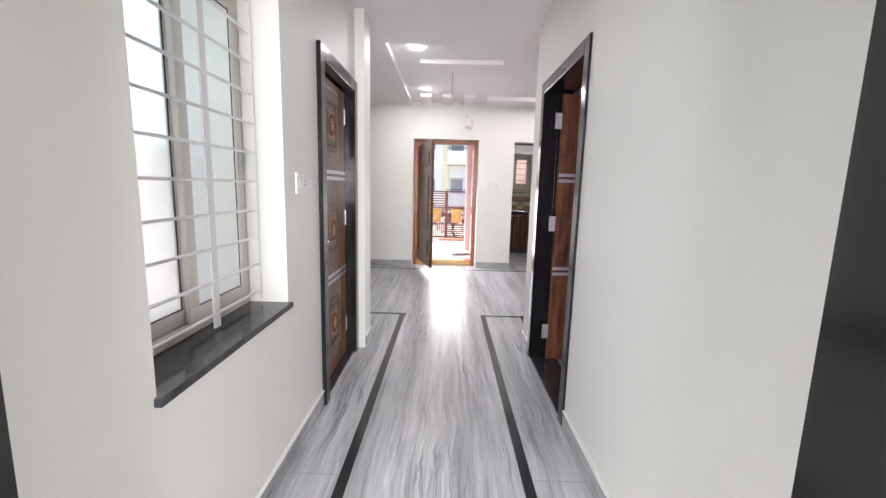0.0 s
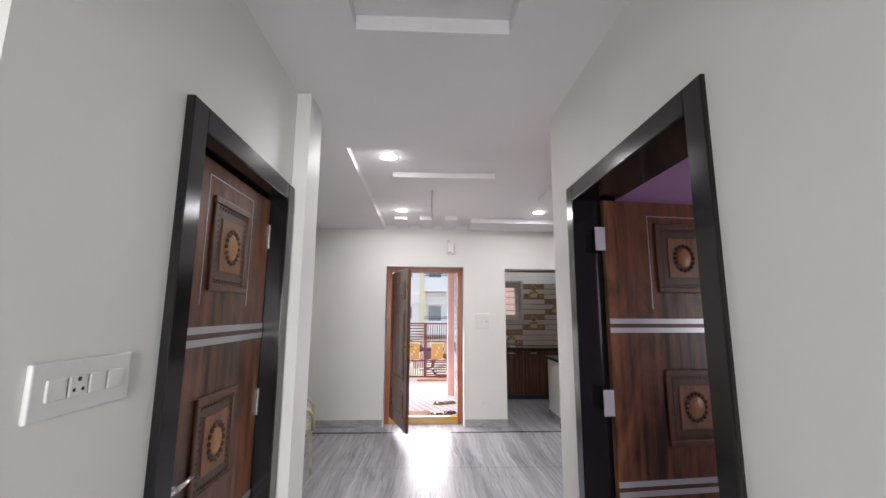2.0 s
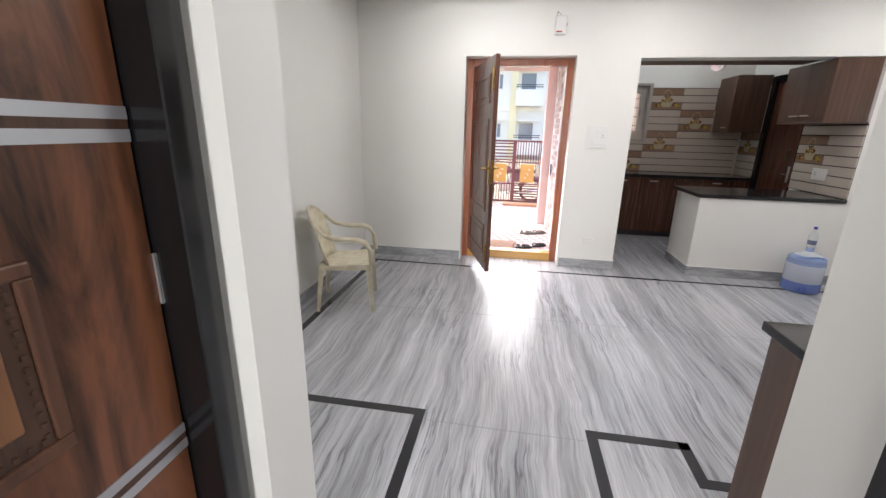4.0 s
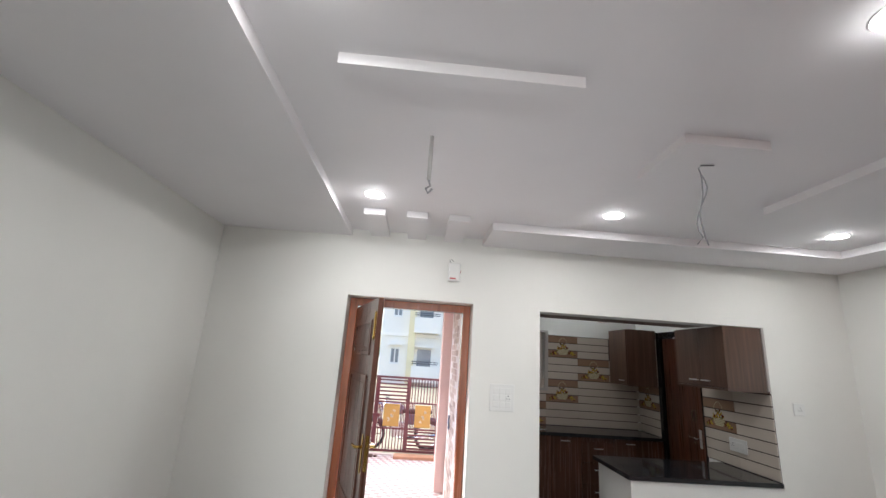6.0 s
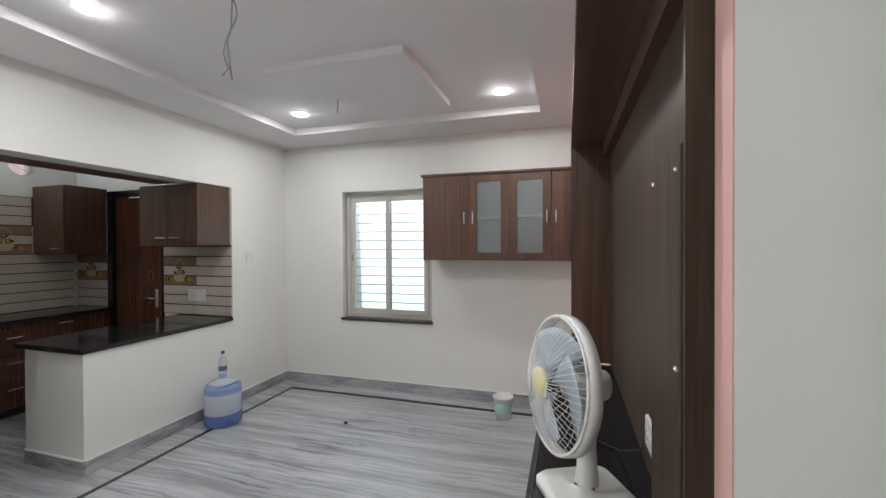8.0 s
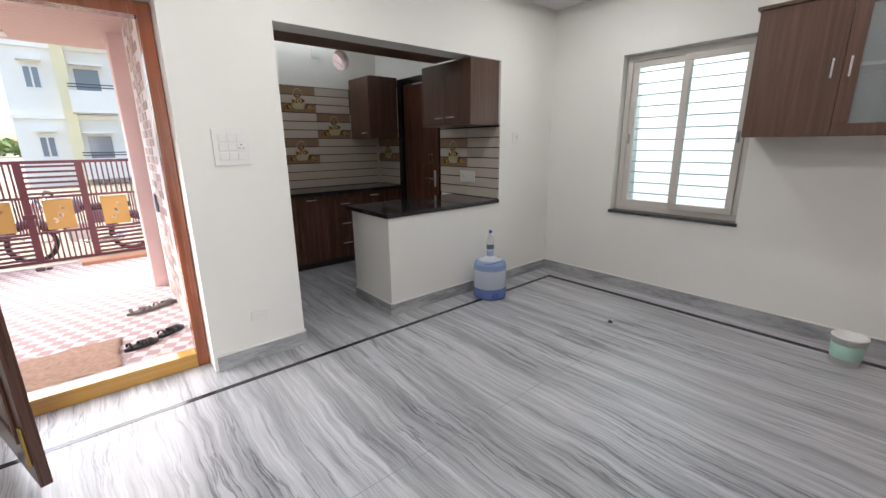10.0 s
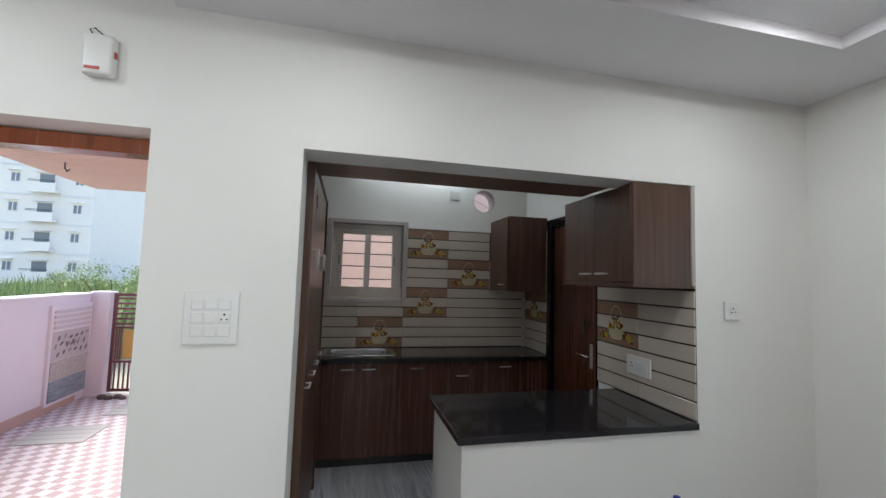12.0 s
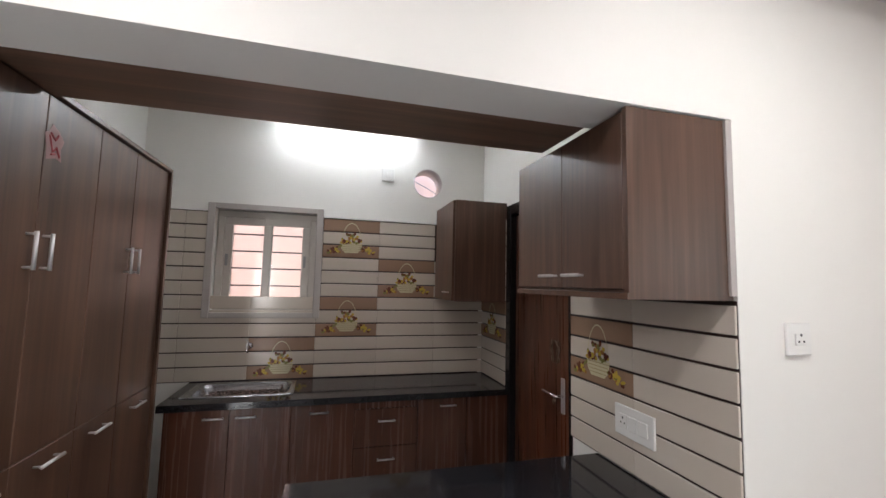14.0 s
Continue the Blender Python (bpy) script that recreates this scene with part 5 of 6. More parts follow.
part("print_tile", bx(0.02, 0.026, 0.04, 0.76, 0.52, 0.87, 0.002), mat("pale_print_tile", (0.55, 0.47, 0.48), 0.4), fp)
part("stone_band", bx(0.02, 0.03, 0.04, 0.76, 0.28, 0.51, 0.002), marble("speckled_stone", (0.3, 0.25, 0.24), (0.52, 0.46, 0.45), (30, 30, 30), 0.5), fp)
part("slate_band", bx(0.02, 0.03, 0.04, 0.76, 0.02, 0.27, 0.002), marble("slate", (0.12, 0.13, 0.16), (0.3, 0.32, 0.36), (9, 4, 30), 0.5), fp)
LEAFP = mat("leaf_print", (0.15, 0.11, 0.13), 0.5)
LEAFP2 = mat("brown_leaf_tile_print", (0.34, 0.24, 0.20), 0.5)
rnd = random.Random(4)
prints = [(0.07 + 0.66 * (k + 0.5) / 12, (0.79, 0.70, 0.60)[q] + rnd.uniform(-0.02, 0.02), rnd.uniform(20, 75) * (-1) ** (k + q), 0.038, 0.019) for k in range(12) for q in range(3) if (k + q) % 2]
prints += [(0.40 + 0.032 * (k - 3.5), 0.695 + 0.014 * (-1) ** k, 25 * (-1) ** k, 0.03, 0.012) for k in range(8)]
for k, (y, z, a, ra, rb) in enumerate(prints):
    bm = bmesh.new()
    n = 10
    ring = [(ra * math.sin(2 * math.pi * i / n), rb * math.cos(2 * math.pi * i / n)) for i in range(n)]
    f = bm.faces.new([bm.verts.new((0.0275 + 0.0001 * k, y + v * math.cos(radians(a)) - u * math.sin(radians(a)), z + v * math.sin(radians(a)) + u * math.cos(radians(a)))) for u, v in ring])
    part("leaf_print", bm, LEAFP if k % 4 else LEAFP2, fp)

PEACH = paint("peach_soffit", (0.66, 0.49, 0.43), 0.6)
bm = bmesh.new()
outline = [(-1.55, YN2 + 0.0), (0.60, YN2 + 0.0), (0.60, 11.15), (-0.1, 11.15), (-1.55, 10.95)]
for z0, z1 in ((2.6, 2.8),):
    lo = [bm.verts.new((x, y, z0)) for x, y in outline]
    hi = [bm.verts.new((x, y, z1)) for x, y in outline]
    bm.faces.new(lo[::-1])
    bm.faces.new(hi)
    for k in range(len(outline)):
        bm.faces.new((lo[k], lo[(k + 1) % 5], hi[(k + 1) % 5], hi[k]))
for i in range(34):
    y = YN2 + 0.06 + i * 0.098
    box(bm, -1.54, 0.6, y, y + 0.085, 2.592, 2.6)
structure("roof_porch", bm, PEACH, "peach ribbed porch ceiling")
hk = thing("ceiling_hook", (-1.1, 9.7, 2.59), "small dark metal hook under the peach porch ceiling", "hook")
bm = bmesh.new()
tube(bm, [(0, 0, 0), (0, 0, -0.05), (0.02, 0, -0.08), (0.04, 0, -0.06)], 0.006, 6)
part("hook_wire", bm, DARKPL, hk)
pl_ = thing("porch_ceiling_lamp", (-0.45, 10.75, 2.592), "flat square white lamp, unlit, under the peach porch ceiling", "ceiling light")
part("frame", bx(-0.15, 0.15, -0.13, 0.13, -0.016, 0, 0.004), WHITEPL, pl_)
part("diffuser", bx(-0.125, 0.125, -0.105, 0.105, -0.020, -0.016), mat("opal_diffuser", (0.82, 0.82, 0.80), 0.3), pl_)
cl = thing("hanging_cloth", (0.57, 9.52, 1.02), "small blue grey cloth hanging on the pale outer wall", "cloth")
bm = bmesh.new()
sheet(bm, [[(-0.006 - 0.006 * math.sin(4 * i + j), -0.045 + 0.015 * i + 0.004 * j * (i - 3) * 0.3, -0.035 * j) for i in range(7)] for j in range(6)], 0.004)
part("fabric", bm, mat("blue_grey_cloth", (0.12, 0.14, 0.20), 0.9), cl, smooth=True)
bm = bmesh.new()
tube(bm, [(0.014, 0, 0.02), (-0.012, 0, 0.015), (-0.014, 0, -0.01)], 0.004, 6)
part("nail", bm, STEEL, cl)
hs = thing("house_outer_wall", (0, 0, 0), "", "", kind="structure")
part("render_skin", bx(0.585, 0.60, YN2 + 0.02, 9.96, -0.25, 2.6), paint("pale_outer_wall", (0.80, 0.75, 0.75), 0.7), hs)
part("upper_wall", bx(0.62, 4.4, KY1 + 0.2, KY1 + 0.22, -0.3, 0.0), PINKOUT, hs)
part("side_wall", bx(-2.3, XW - 0.2, YN, YN2, -0.3, 2.9), PINKOUT, hs)
# pillar's pink is lightened to carry the outdoor glare
part("pillar", bx(0.46, 0.74, 10.15, 10.42, -0.106, 2.6, 0.008), paint("glare_pale_pink_pillar", (0.78, 0.56, 0.53), 0.6), hs)
structure("neighbour_wall", bx(0.74, 8.0, 10.9, 11.1, -0.3, 4.2), paint("neighbour_salmon", (0.80, 0.60, 0.52), 0.7))
structure("neighbour_wall_east", bx(5.6, 5.8, -3, 10.9, -0.3, 3.6), paint("neighbour_grey", (0.55, 0.6, 0.6), 0.7))
structure("neighbour_wall_west", bx(-4.2, -4.0, -3, 6.5, -0.3, 2.2), PINKOUT)
BRK = mat("clay_brick", (0.42, 0.26, 0.22), 0.7)
oi = node(BRK, "ShaderNodeObjectInfo")
base(BRK, ramp(BRK, oi.outputs["Random"], [(0.0, (0.40, 0.30, 0.27)), (0.5, (0.55, 0.44, 0.41)), (1.0, (0.66, 0.57, 0.54))]))

# gate
MAROON = mat("maroon_gate_paint", (0.16, 0.045, 0.055), 0.4)
YEL = mat("yellow_gate_panel", (0.62, 0.38, 0.11), 0.45)
PETAL = mat("white_flower_print", (0.75, 0.68, 0.5), 0.45)
PETALD = mat("brown_leaf_print", (0.35, 0.2, 0.08), 0.45)
gate = thing("gate", (-1.84, 12.25, -0.06), "maroon metal slatted gate with yellow square panels at the porch end", "gate")
PW = 0.61
for k in range(4):
    lf = part("gate_leaf", bmesh.new(), MAROON, gate)
    x0 = k * PW
    fr = bmesh.new()
    for a in ((x0, x0 + PW, 0, 0.04), (x0, x0 + PW, 1.34, 1.38), (x0, x0 + 0.04, 0.04, 1.34), (x0 + PW - 0.04, x0 + PW, 0.04, 1.34), (x0 + 0.04, x0 + PW - 0.04, 0.40, 0.43), (x0 + 0.04, x0 + PW - 0.04, 0.88, 0.91)):
        box(fr, a[0], a[1], -0.02, 0.02, a[2], a[3])
    part("leaf_frame", fr, MAROON, lf)
    part("square_panel", bx(x0 + 0.15, x0 + PW - 0.15, -0.012, 0.012, 0.45, 0.86, 0.006), YEL, lf, "yellow square panel")
    if k:
        for q in range(7):
            bm = bmesh.new()
            a = q * 0.9 + k
            cx, cz, r1, r2 = x0 + PW / 2 + 0.055 * math.cos(a) * (q > 0), 0.655 + 0.10 * math.sin(a * 1.3) * (q > 0), 0.028, 0.016
            bm.faces.new([bm.verts.new((cx + r1 * math.cos(u) * math.cos(a) - r2 * math.sin(u) * math.sin(a), -0.0125, cz + r1 * math.cos(u) * math.sin(a) + r2 * math.sin(u) * math.cos(a))) for u in [2 * math.pi * i / 10 for i in range(10)]])
            part("painted_petal", bm, PETAL if k > 1 else PETALD, lf)
    for s in (0.062, 0.092, 0.122, PW - 0.122, PW - 0.092, PW - 0.062):
        part("side_bar", bx(x0 + s - 0.0085, x0 + s + 0.0085, -0.008, 0.008, 0.43, 0.88), MAROON, lf)
    for zone, (z0, z1) in ((0, (0.91, 1.34)), (1, (0.04, 0.40))):
        n = 6
        if (k + zone) % 2 == 0:
            for i in range(n):
                z = z0 + (z1 - z0) * (i + 0.5) / n
                part("slat", bx(x0 + 0.04, x0 + PW - 0.04, -0.01, 0.01, z - 0.014, z + 0.014), MAROON, lf)
        else:
            n = 9
            for i in range(n):
                x = x0 + 0.04 + (PW - 0.08) * (i + 0.5) / n
                part("upright", bx(x - 0.009, x + 0.009, -0.01, 0.01, z0, z1), MAROON, lf)
part("latch", bx(2 * PW - 0.06, 2 * PW + 0.08, -0.045, -0.02, 0.62, 0.68, 0.004), MAROON, gate)
pl = thing("threshold_plank", (-0.2, 12.02, -0.106), "low orange brown masonry step lying at the foot of the gate", "step")
part("plank", bx(0, 0.75, -0.12, 0.12, 0, 0.05, 0.006), mat("orange_brown_step", (0.5, 0.27, 0.17), 0.7), pl)
structure("gate_post_east", bx(0.60, 0.86, 12.1, 12.36, -0.3, 1.34, 0.006), PINKOUT)

# motorcycle beyond the gate
BIKEGREY = mat("violet_grey_bike_paint", (0.16, 0.14, 0.20), 0.25)
TYRE = mat("tyre_rubber", (0.025, 0.025, 0.028), 0.8)


def ring_mesh(bm, cx, cz, r, t, w, n=28):
    """A wheel ring in the xz plane."""
    lathe(bm, [(r - t, -w), (r, -w), (r, w), (r - t, w), (r - t, -w)], n, pose(cx, 0, cz, 90))


bike = thing("motorcycle", (-0.75, 13.15, -0.22), "violet grey motorcycle parked outside the maroon gate", "motorcycle", rz=6)
for cx in (0.0, 1.22):
    bm = bmesh.new()
    ring_mesh(bm, cx, 0.3, 0.3, 0.06, 0.045)
    wheel = part("tyre", bm, TYRE, bike, smooth=True)
    bm = bmesh.new()
    ring_mesh(bm, cx, 0.3, 0.24, 0.015, 0.03)
    for k in range(5):
        a = 2 * math.pi * k / 5
        tube(bm, [(cx, 0, 0.3), (cx + 0.23 * math.cos(a), 0, 0.3 + 0.23 * math.sin(a))], 0.012, 6)
    part("rim", bm, CHROME, wheel)
    bm = bmesh.new()
    tube(bm, [(cx + 0.33 * math.cos(a), 0, 0.3 + 0.33 * math.sin(a)) for a in [radians(20 + 14 * i) for i in range(11)]], [0.02] + [0.045] * 9 + [0.02], 8)
    part("mudguard", bm, BIKEGREY, bike, smooth=True)
bm = bmesh.new()
tube(bm, [(0.0, 0.07, 0.3), (0.2, 0.07, 0.8), (0.27, 0.05, 0.98)], 0.02, 8)
tube(bm, [(0.0, -0.07, 0.3), (0.2, -0.07, 0.8), (0.27, -0.05, 0.98)], 0.02, 8)
part("fork", bm, CHROME, bike, smooth=True)
bm = bmesh.new()
tube(bm, [(0.34, -0.34, 1.03), (0.27, -0.2, 1.06), (0.24, 0, 1.0), (0.27, 0.2, 1.06), (0.34, 0.34, 1.03)], 0.014, 8)
part("handlebar", bm, DARKPL, bike, smooth=True)
bm = bmesh.new()
bmesh.ops.create_uvsphere(bm, u_segments=16, v_segments=10, radius=1, matrix=pose(0.12, 0, 0.86) @ Matrix.Diagonal((0.08, 0.09, 0.1, 1)))
part("headlight", bm, CHROME, bike, smooth=True)
bm = bmesh.new()
bmesh.ops.create_uvsphere(bm, u_segments=20, v_segments=12, radius=1, matrix=pose(0.46, 0, 0.82, 0, 8) @ Matrix.Diagonal((0.25, 0.14, 0.13, 1)))
part("fuel_tank", bm, BIKEGREY, bike, smooth=True)
part("seat", bx(0.62, 1.28, -0.12, 0.12, 0.74, 0.83, 0.035, 3), DARKPL, bike, smooth=True)
part("side_panel", bx(0.70, 1.12, -0.13, 0.13, 0.52, 0.735, 0.03, 2), BIKEGREY, bike)
bm = bmesh.new()
box(bm, 0.42, 0.72, -0.11, 0.11, 0.25, 0.55)
rounded(bm, 0.04, 2)
lathe(bm, [(0, 0.17), (0.10, 0.16), (0.11, -0.16), (0, -0.17)], 16, pose(0.6, 0, 0.36, 90))
part("engine", bm, STEEL, bike)
bm = bmesh.new()
tube(bm, [(0.5, -0.15, 0.28), (0.8, -0.17, 0.24), (0.95, -0.18, 0.27), (1.45, -0.18, 0.34)], [0.02, 0.02, 0.04, 0.045], 10)
part("exhaust_pipe", bm, CHROME, bike, smooth=True)
bm = bmesh.new()
tube(bm, [(0.3, 0, 0.9), (0.4, 0, 0.45), (0.62, 0, 0.22), (1.22, 0, 0.3)], 0.022, 8)
part("frame", bm, DARKPL, bike, smooth=True)
rb = random.Random(3)
for i, (x, y, r) in enumerate(((-1.80, 12.05, 0.06), (-1.70, 12.02, 0.05), (-1.61, 12.06, 0.055), (-1.52, 12.0, 0.04), (-0.62, 11.98, 0.05), (-0.53, 12.0, 0.035))):
    st = thing("stone", (x, y, -0.106), "rough dark brown stone wedged at the foot of the gate", "stone", "stones at the gate")
    bm = bmesh.new()
    bmesh.ops.create_icosphere(bm, subdivisions=2, radius=r)
    for v in bm.verts:
        v.co *= 1 + 0.35 * noise.noise(v.co * 18 + Vector((i * 3, 0, 0)))
        v.co.z = max(0, v.co.z * 0.7 + r * 0.35)
    part("rock", bm, mat("brown_rubble", (0.14, 0.09, 0.08), 0.9), st)

# doormat and sandals
rug = thing("doormat_cloth", (-0.40, 8.42, -0.104), "crumpled brown jute cloth lying on the porch tiles outside the door", "doormat", rz=-3)
bm = bmesh.new()
grid = []
for j in range(17):
    row = []
    for i in range(25):
        x, y = (i / 24 - 0.5) * (0.92 - 0.14 * j / 16) + 0.07 * j / 16, (j / 16 - 0.5) * 0.60
        e = 0.03 * noise.noise(Vector((x * 6, y * 6, 1)))
        row.append((x + e, y + e + 0.03 * math.sin(x * 5), 0.014 + 0.03 * abs(noise.noise(Vector((x * 5 + y * 6, y * 4, 0)))) + 0.008 * noise.noise(Vector((x * 25, y * 20, 3)))))
    grid.append(row)
sheet(bm, grid, 0.008)
CL = mat("brown_jute", (0.36, 0.22, 0.15), 0.95)
base(CL, ramp(CL, noise_tex(CL, coords(CL), 30, 5), [(0.3, (0.33, 0.21, 0.16)), (0.7, (0.46, 0.32, 0.25))]))
part("cloth", bm, CL, rug, smooth=True)


def sandal(at, rz, label, colour):
    ob = thing("sandal", at, label, "sandal", "sandals by the door", rz=rz)
    bm = bmesh.new()
    n = 24
    lo, hi = [], []
    for k in range(n):
        a = 2 * math.pi * k / n
        w = 0.042 + 0.008 * math.sin(a)
        p = (w * math.cos(a), 0.125 * math.sin(a))
        lo.append(bm.verts.new((*p, 0)))
        hi.append(bm.verts.new((*p, 0.024)))
    bm.faces.new(lo[::-1])
    bm.faces.new(hi)
    for k in range(n):
        bm.faces.new((lo[k], lo[(k + 1) % n], hi[(k + 1) % n], hi[k]))
    part("sole", bm, colour, ob)
    for y0, w, hgt in ((0.055, 0.045, 0.028), (0.0, 0.035, 0.034), (-0.085, 0.02, 0.045)):
        bm = bmesh.new()
        g2 = []
        for j in range(2):
            g2.append([(0.044 * math.cos(a), y0 + (j - 0.5) * w, 0.02 + hgt * math.sin(a)) for a in [math.pi * i / 10 for i in range(11)]])
        sheet(bm, g2, 0.004)
        part("strap", bm, colour, ob, smooth=True)
    return ob


BLK = mat("black_rubber", (0.02, 0.02, 0.022), 0.5)
GRY = mat("grey_leather", (0.16, 0.15, 0.14), 0.6)
sandal((0.20, 8.46, -0.104), -70, "black strapped sandal on the porch tiles beside the door", BLK)
sandal((0.42, 8.60, -0.104), -55, "black strapped sandal on the porch tiles beside the door", BLK)
sandal((0.27, 9.33, -0.104), -80, "dark grey strapped sandal further out on the porch tiles", GRY)
sandal((0.47, 9.40, -0.104), -60, "dark grey strapped sandal further out on the porch tiles", GRY)


def building(name, x0, x1, y0, y1, floors, fh, wall_m, band_m, label, cols, balcony_cols=(), pilaster_m=None):
    ob = thing(name, (0, 0, 0), label, "building")
    z1 = floors * fh
    part("wall", bx(x0, x1, y0, y1, -0.25, z1), wall_m, ob)
    part("parapet", bx(x0 - 0.1, x1 + 0.1, y0 - 0.1, y1, z1, z1 + 0.9), wall_m, ob)
    w = (x1 - x0) / cols
    if pilaster_m:
        for c in balcony_cols:
            px = x0 + w * c + w * 0.02
            part("pilaster", bx(px - 0.22, px + 0.22, y0 - 0.25, y0, -0.25, z1 - 0.01), pilaster_m, ob)
    for f in range(floors):
        part("floor_band", bx(x0 - 0.05, x1 + 0.05, y0 - 0.12, y0, (f + 1) * fh - 0.2, (f + 1) * fh), band_m, ob)
        for c in range(cols):
            cx, z = x0 + w * (c + 0.5), f * fh
            if c in balcony_cols:
                b = part("balcony", bx(cx - w * 0.42, cx + w * 0.42, y0 - 1.0, y0, z + fh * 0.02, z + fh * 0.08), wall_m, ob)
                part("parapet", bx(cx - w * 0.42, cx + w * 0.42, y0 - 1.0, y0 - 0.92, z + fh * 0.08, z + fh * 0.34), wall_m, b)
                for k in range(2):
                    part("rail", bx(cx - w * 0.42, cx + w * 0.42, y0 - 1.0, y0 - 0.95, z + fh * (0.38 + 0.04 * k), z + fh * (0.395 + 0.04 * k)), DARKPL, b)
                part("opening", bx(cx - w * 0.26, cx + w * 0.2, y0 - 0.02, y0 + 0.01, z + 0.3, z + fh * 0.68), DARKWIN, b)
                part("sunshade", bx(cx - w * 0.32, cx + w * 0.28, y0 - 0.6, y0, z + fh * 0.72, z + fh * 0.75), band_m, b)
            else:
                wd = part("window", bx(cx - w * 0.15, cx + w * 0.15, y0 - 0.03, y0 + 0.01, z + fh * 0.34, z + fh * 0.7), WINFR, ob)
                for s in (-1, 1):
                    part("pane", bx(cx + s * w * 0.07 - w * 0.052, cx + s * w * 0.07 + w * 0.052, y0 - 0.04, y0 - 0.03, z + fh * 0.38, z + fh * 0.66), DARKWIN, wd)
                part("sunshade", bx(cx - w * 0.2, cx + w * 0.2, y0 - 0.5, y0, z + fh * 0.74, z + fh * 0.77), wall_m, ob)
    return ob


DARKWIN = mat("dark_window_glass", (0.2, 0.22, 0.25), 0.15)
WINFR = mat("pale_window_frame", (0.72, 0.72, 0.72), 0.5)
CREAM = paint("cream_render", (0.80, 0.77, 0.72), 0.8)
YELLOW = paint("yellow_render", (0.76, 0.68, 0.46), 0.8)
WHITEB = paint("white_render", (0.84, 0.81, 0.76), 0.8)
building("apartment_building", -2.2, 7.5, 31, 44, 5, 3.0, CREAM, WHITEB, "cream and yellow apartment building with balconies across the road", 5, (1, 3), YELLOW)
building("apartment_building", -52, -27.5, 60, 75, 5, 3.3, WHITEB, WINFR, "long white apartment building beyond the green field", 8, (3, 6))
building("house", -57, -49, 100, 108, 2, 2.6, CREAM, WHITEB, "low pale house far beyond the weedy field", 4)
building("house", -47, -40, 110, 118, 2, 2.6, WHITEB, CREAM, "small white house far beyond the weedy field", 3)

# tall weeds beyond the compound wall, and far woods
rnd = random.Random(9)
GRASS = mat("tall_weeds", (0.10, 0.16, 0.04), 0.8)
gi = node(GRASS, "ShaderNodeNewGeometry")
base(GRASS, ramp(GRASS, gi.outputs["Random Per Island"], [(0.0, (0.13, 0.19, 0.06)), (0.5, (0.24, 0.31, 0.11)), (1.0, (0.42, 0.43, 0.20))]))
verts, faces = [], []
for k in range(9000):
    y = 14.5 + 22 * rnd.random() ** 1.5
    x = rnd.uniform(-0.95 * y + 2, -3.0 - 0.12 * (y - 14))
    h = 0.7 + 1.1 * rnd.random() * (0.6 + 0.5 * noise.noise(Vector((x * 0.4, y * 0.4, 0))))
    a = rnd.uniform(0, math.pi)
    lx, ly = 0.25 * h * rnd.uniform(-1, 1), 0.25 * h * rnd.uniform(-1, 1)
    w = 0.03 + 0.03 * rnd.random()
    c, s = w * math.cos(a), w * math.sin(a)
    b = len(verts)
    verts += [(x - c, y - s, -0.22), (x + c, y + s, -0.22), (x + c * 0.8 + lx * 0.4, y + s * 0.8 + ly * 0.4, h * 0.6 - 0.2), (x - c * 0.8 + lx * 0.4, y - s * 0.8 + ly * 0.4, h * 0.6 - 0.2), (x + lx, y + ly, h - 0.2)]
    faces += [(b, b + 1, b + 2, b + 3), (b + 3, b + 2, b + 4)]
me = bpy.data.meshes.new("grass")
me.from_pydata(verts, [], faces)
me.materials.append(GRASS)
tagged(new("grass", me), "tall green weeds growing in the empty plot behind the pink wall", "grass", kind="stuff")


def bush(at, r, h, seed):
    rr = random.Random(seed)
    ob = thing("bush", at, "wild green leafy shrub growing beyond the gate and wall", "bush", "shrubs of the empty plot")
    bm = bmesh.new()
    for i in range(5):
        a = rr.uniform(0, 6.28)
        tube(bm, [(0, 0, 0), (0.3 * r * math.cos(a), 0.3 * r * math.sin(a), h * 0.4), (0.7 * r * math.cos(a), 0.7 * r * math.sin(a), h * 0.75)], [0.04, 0.03, 0.012], 5)
    part("trunk", bm, mat("shrub_bark", (0.15, 0.10, 0.06), 0.9), ob)
    v, f = [], []
    for i in range(2200):
        cl = rr.randrange(14)
        q = random.Random(seed * 50 + cl)
        ca, cr, cz = q.uniform(0, 6.28), q.uniform(0.1, 0.75) * r, q.uniform(0.35, 0.9) * h
        d = Vector((rr.gauss(0, 1), rr.gauss(0, 1), rr.gauss(0, 0.8))) * 0.17 * r
        p = Vector((cr * math.cos(ca), cr * math.sin(ca), cz)) + d
        n = Vector((rr.gauss(0, 1), rr.gauss(0, 1), rr.gauss(0, 1))).normalized()
        u = n.orthogonal().normalized() * rr.uniform(0.035, 0.065)
        w = n.cross(u).normalized() * 0.02
        b = len(v)
        v += [p - u, p + w, p + u, p - w]
        f.append((b, b + 1, b + 2, b + 3))
    me = bpy.data.meshes.new("foliage")
    me.from_pydata([tuple(q) for q in v], [], f)
    me.materials.append(GRASS)
    c = new("foliage", me)
    c.parent = ob
    return ob


b0 = [bush((0, 0, -0.22), 1.3, 1.9, 3), bush((0, 0, -0.22), 1.0, 1.6, 5)]
spots = [(-7, 17), (-9.5, 19), (-6, 21), (-12, 22), (-15, 25), (-8.5, 25), (-11, 28), (-5.5, 27), (-14, 18), (-18, 24), (-10, 33), (-7, 32), (-15, 33), (-19, 31)]
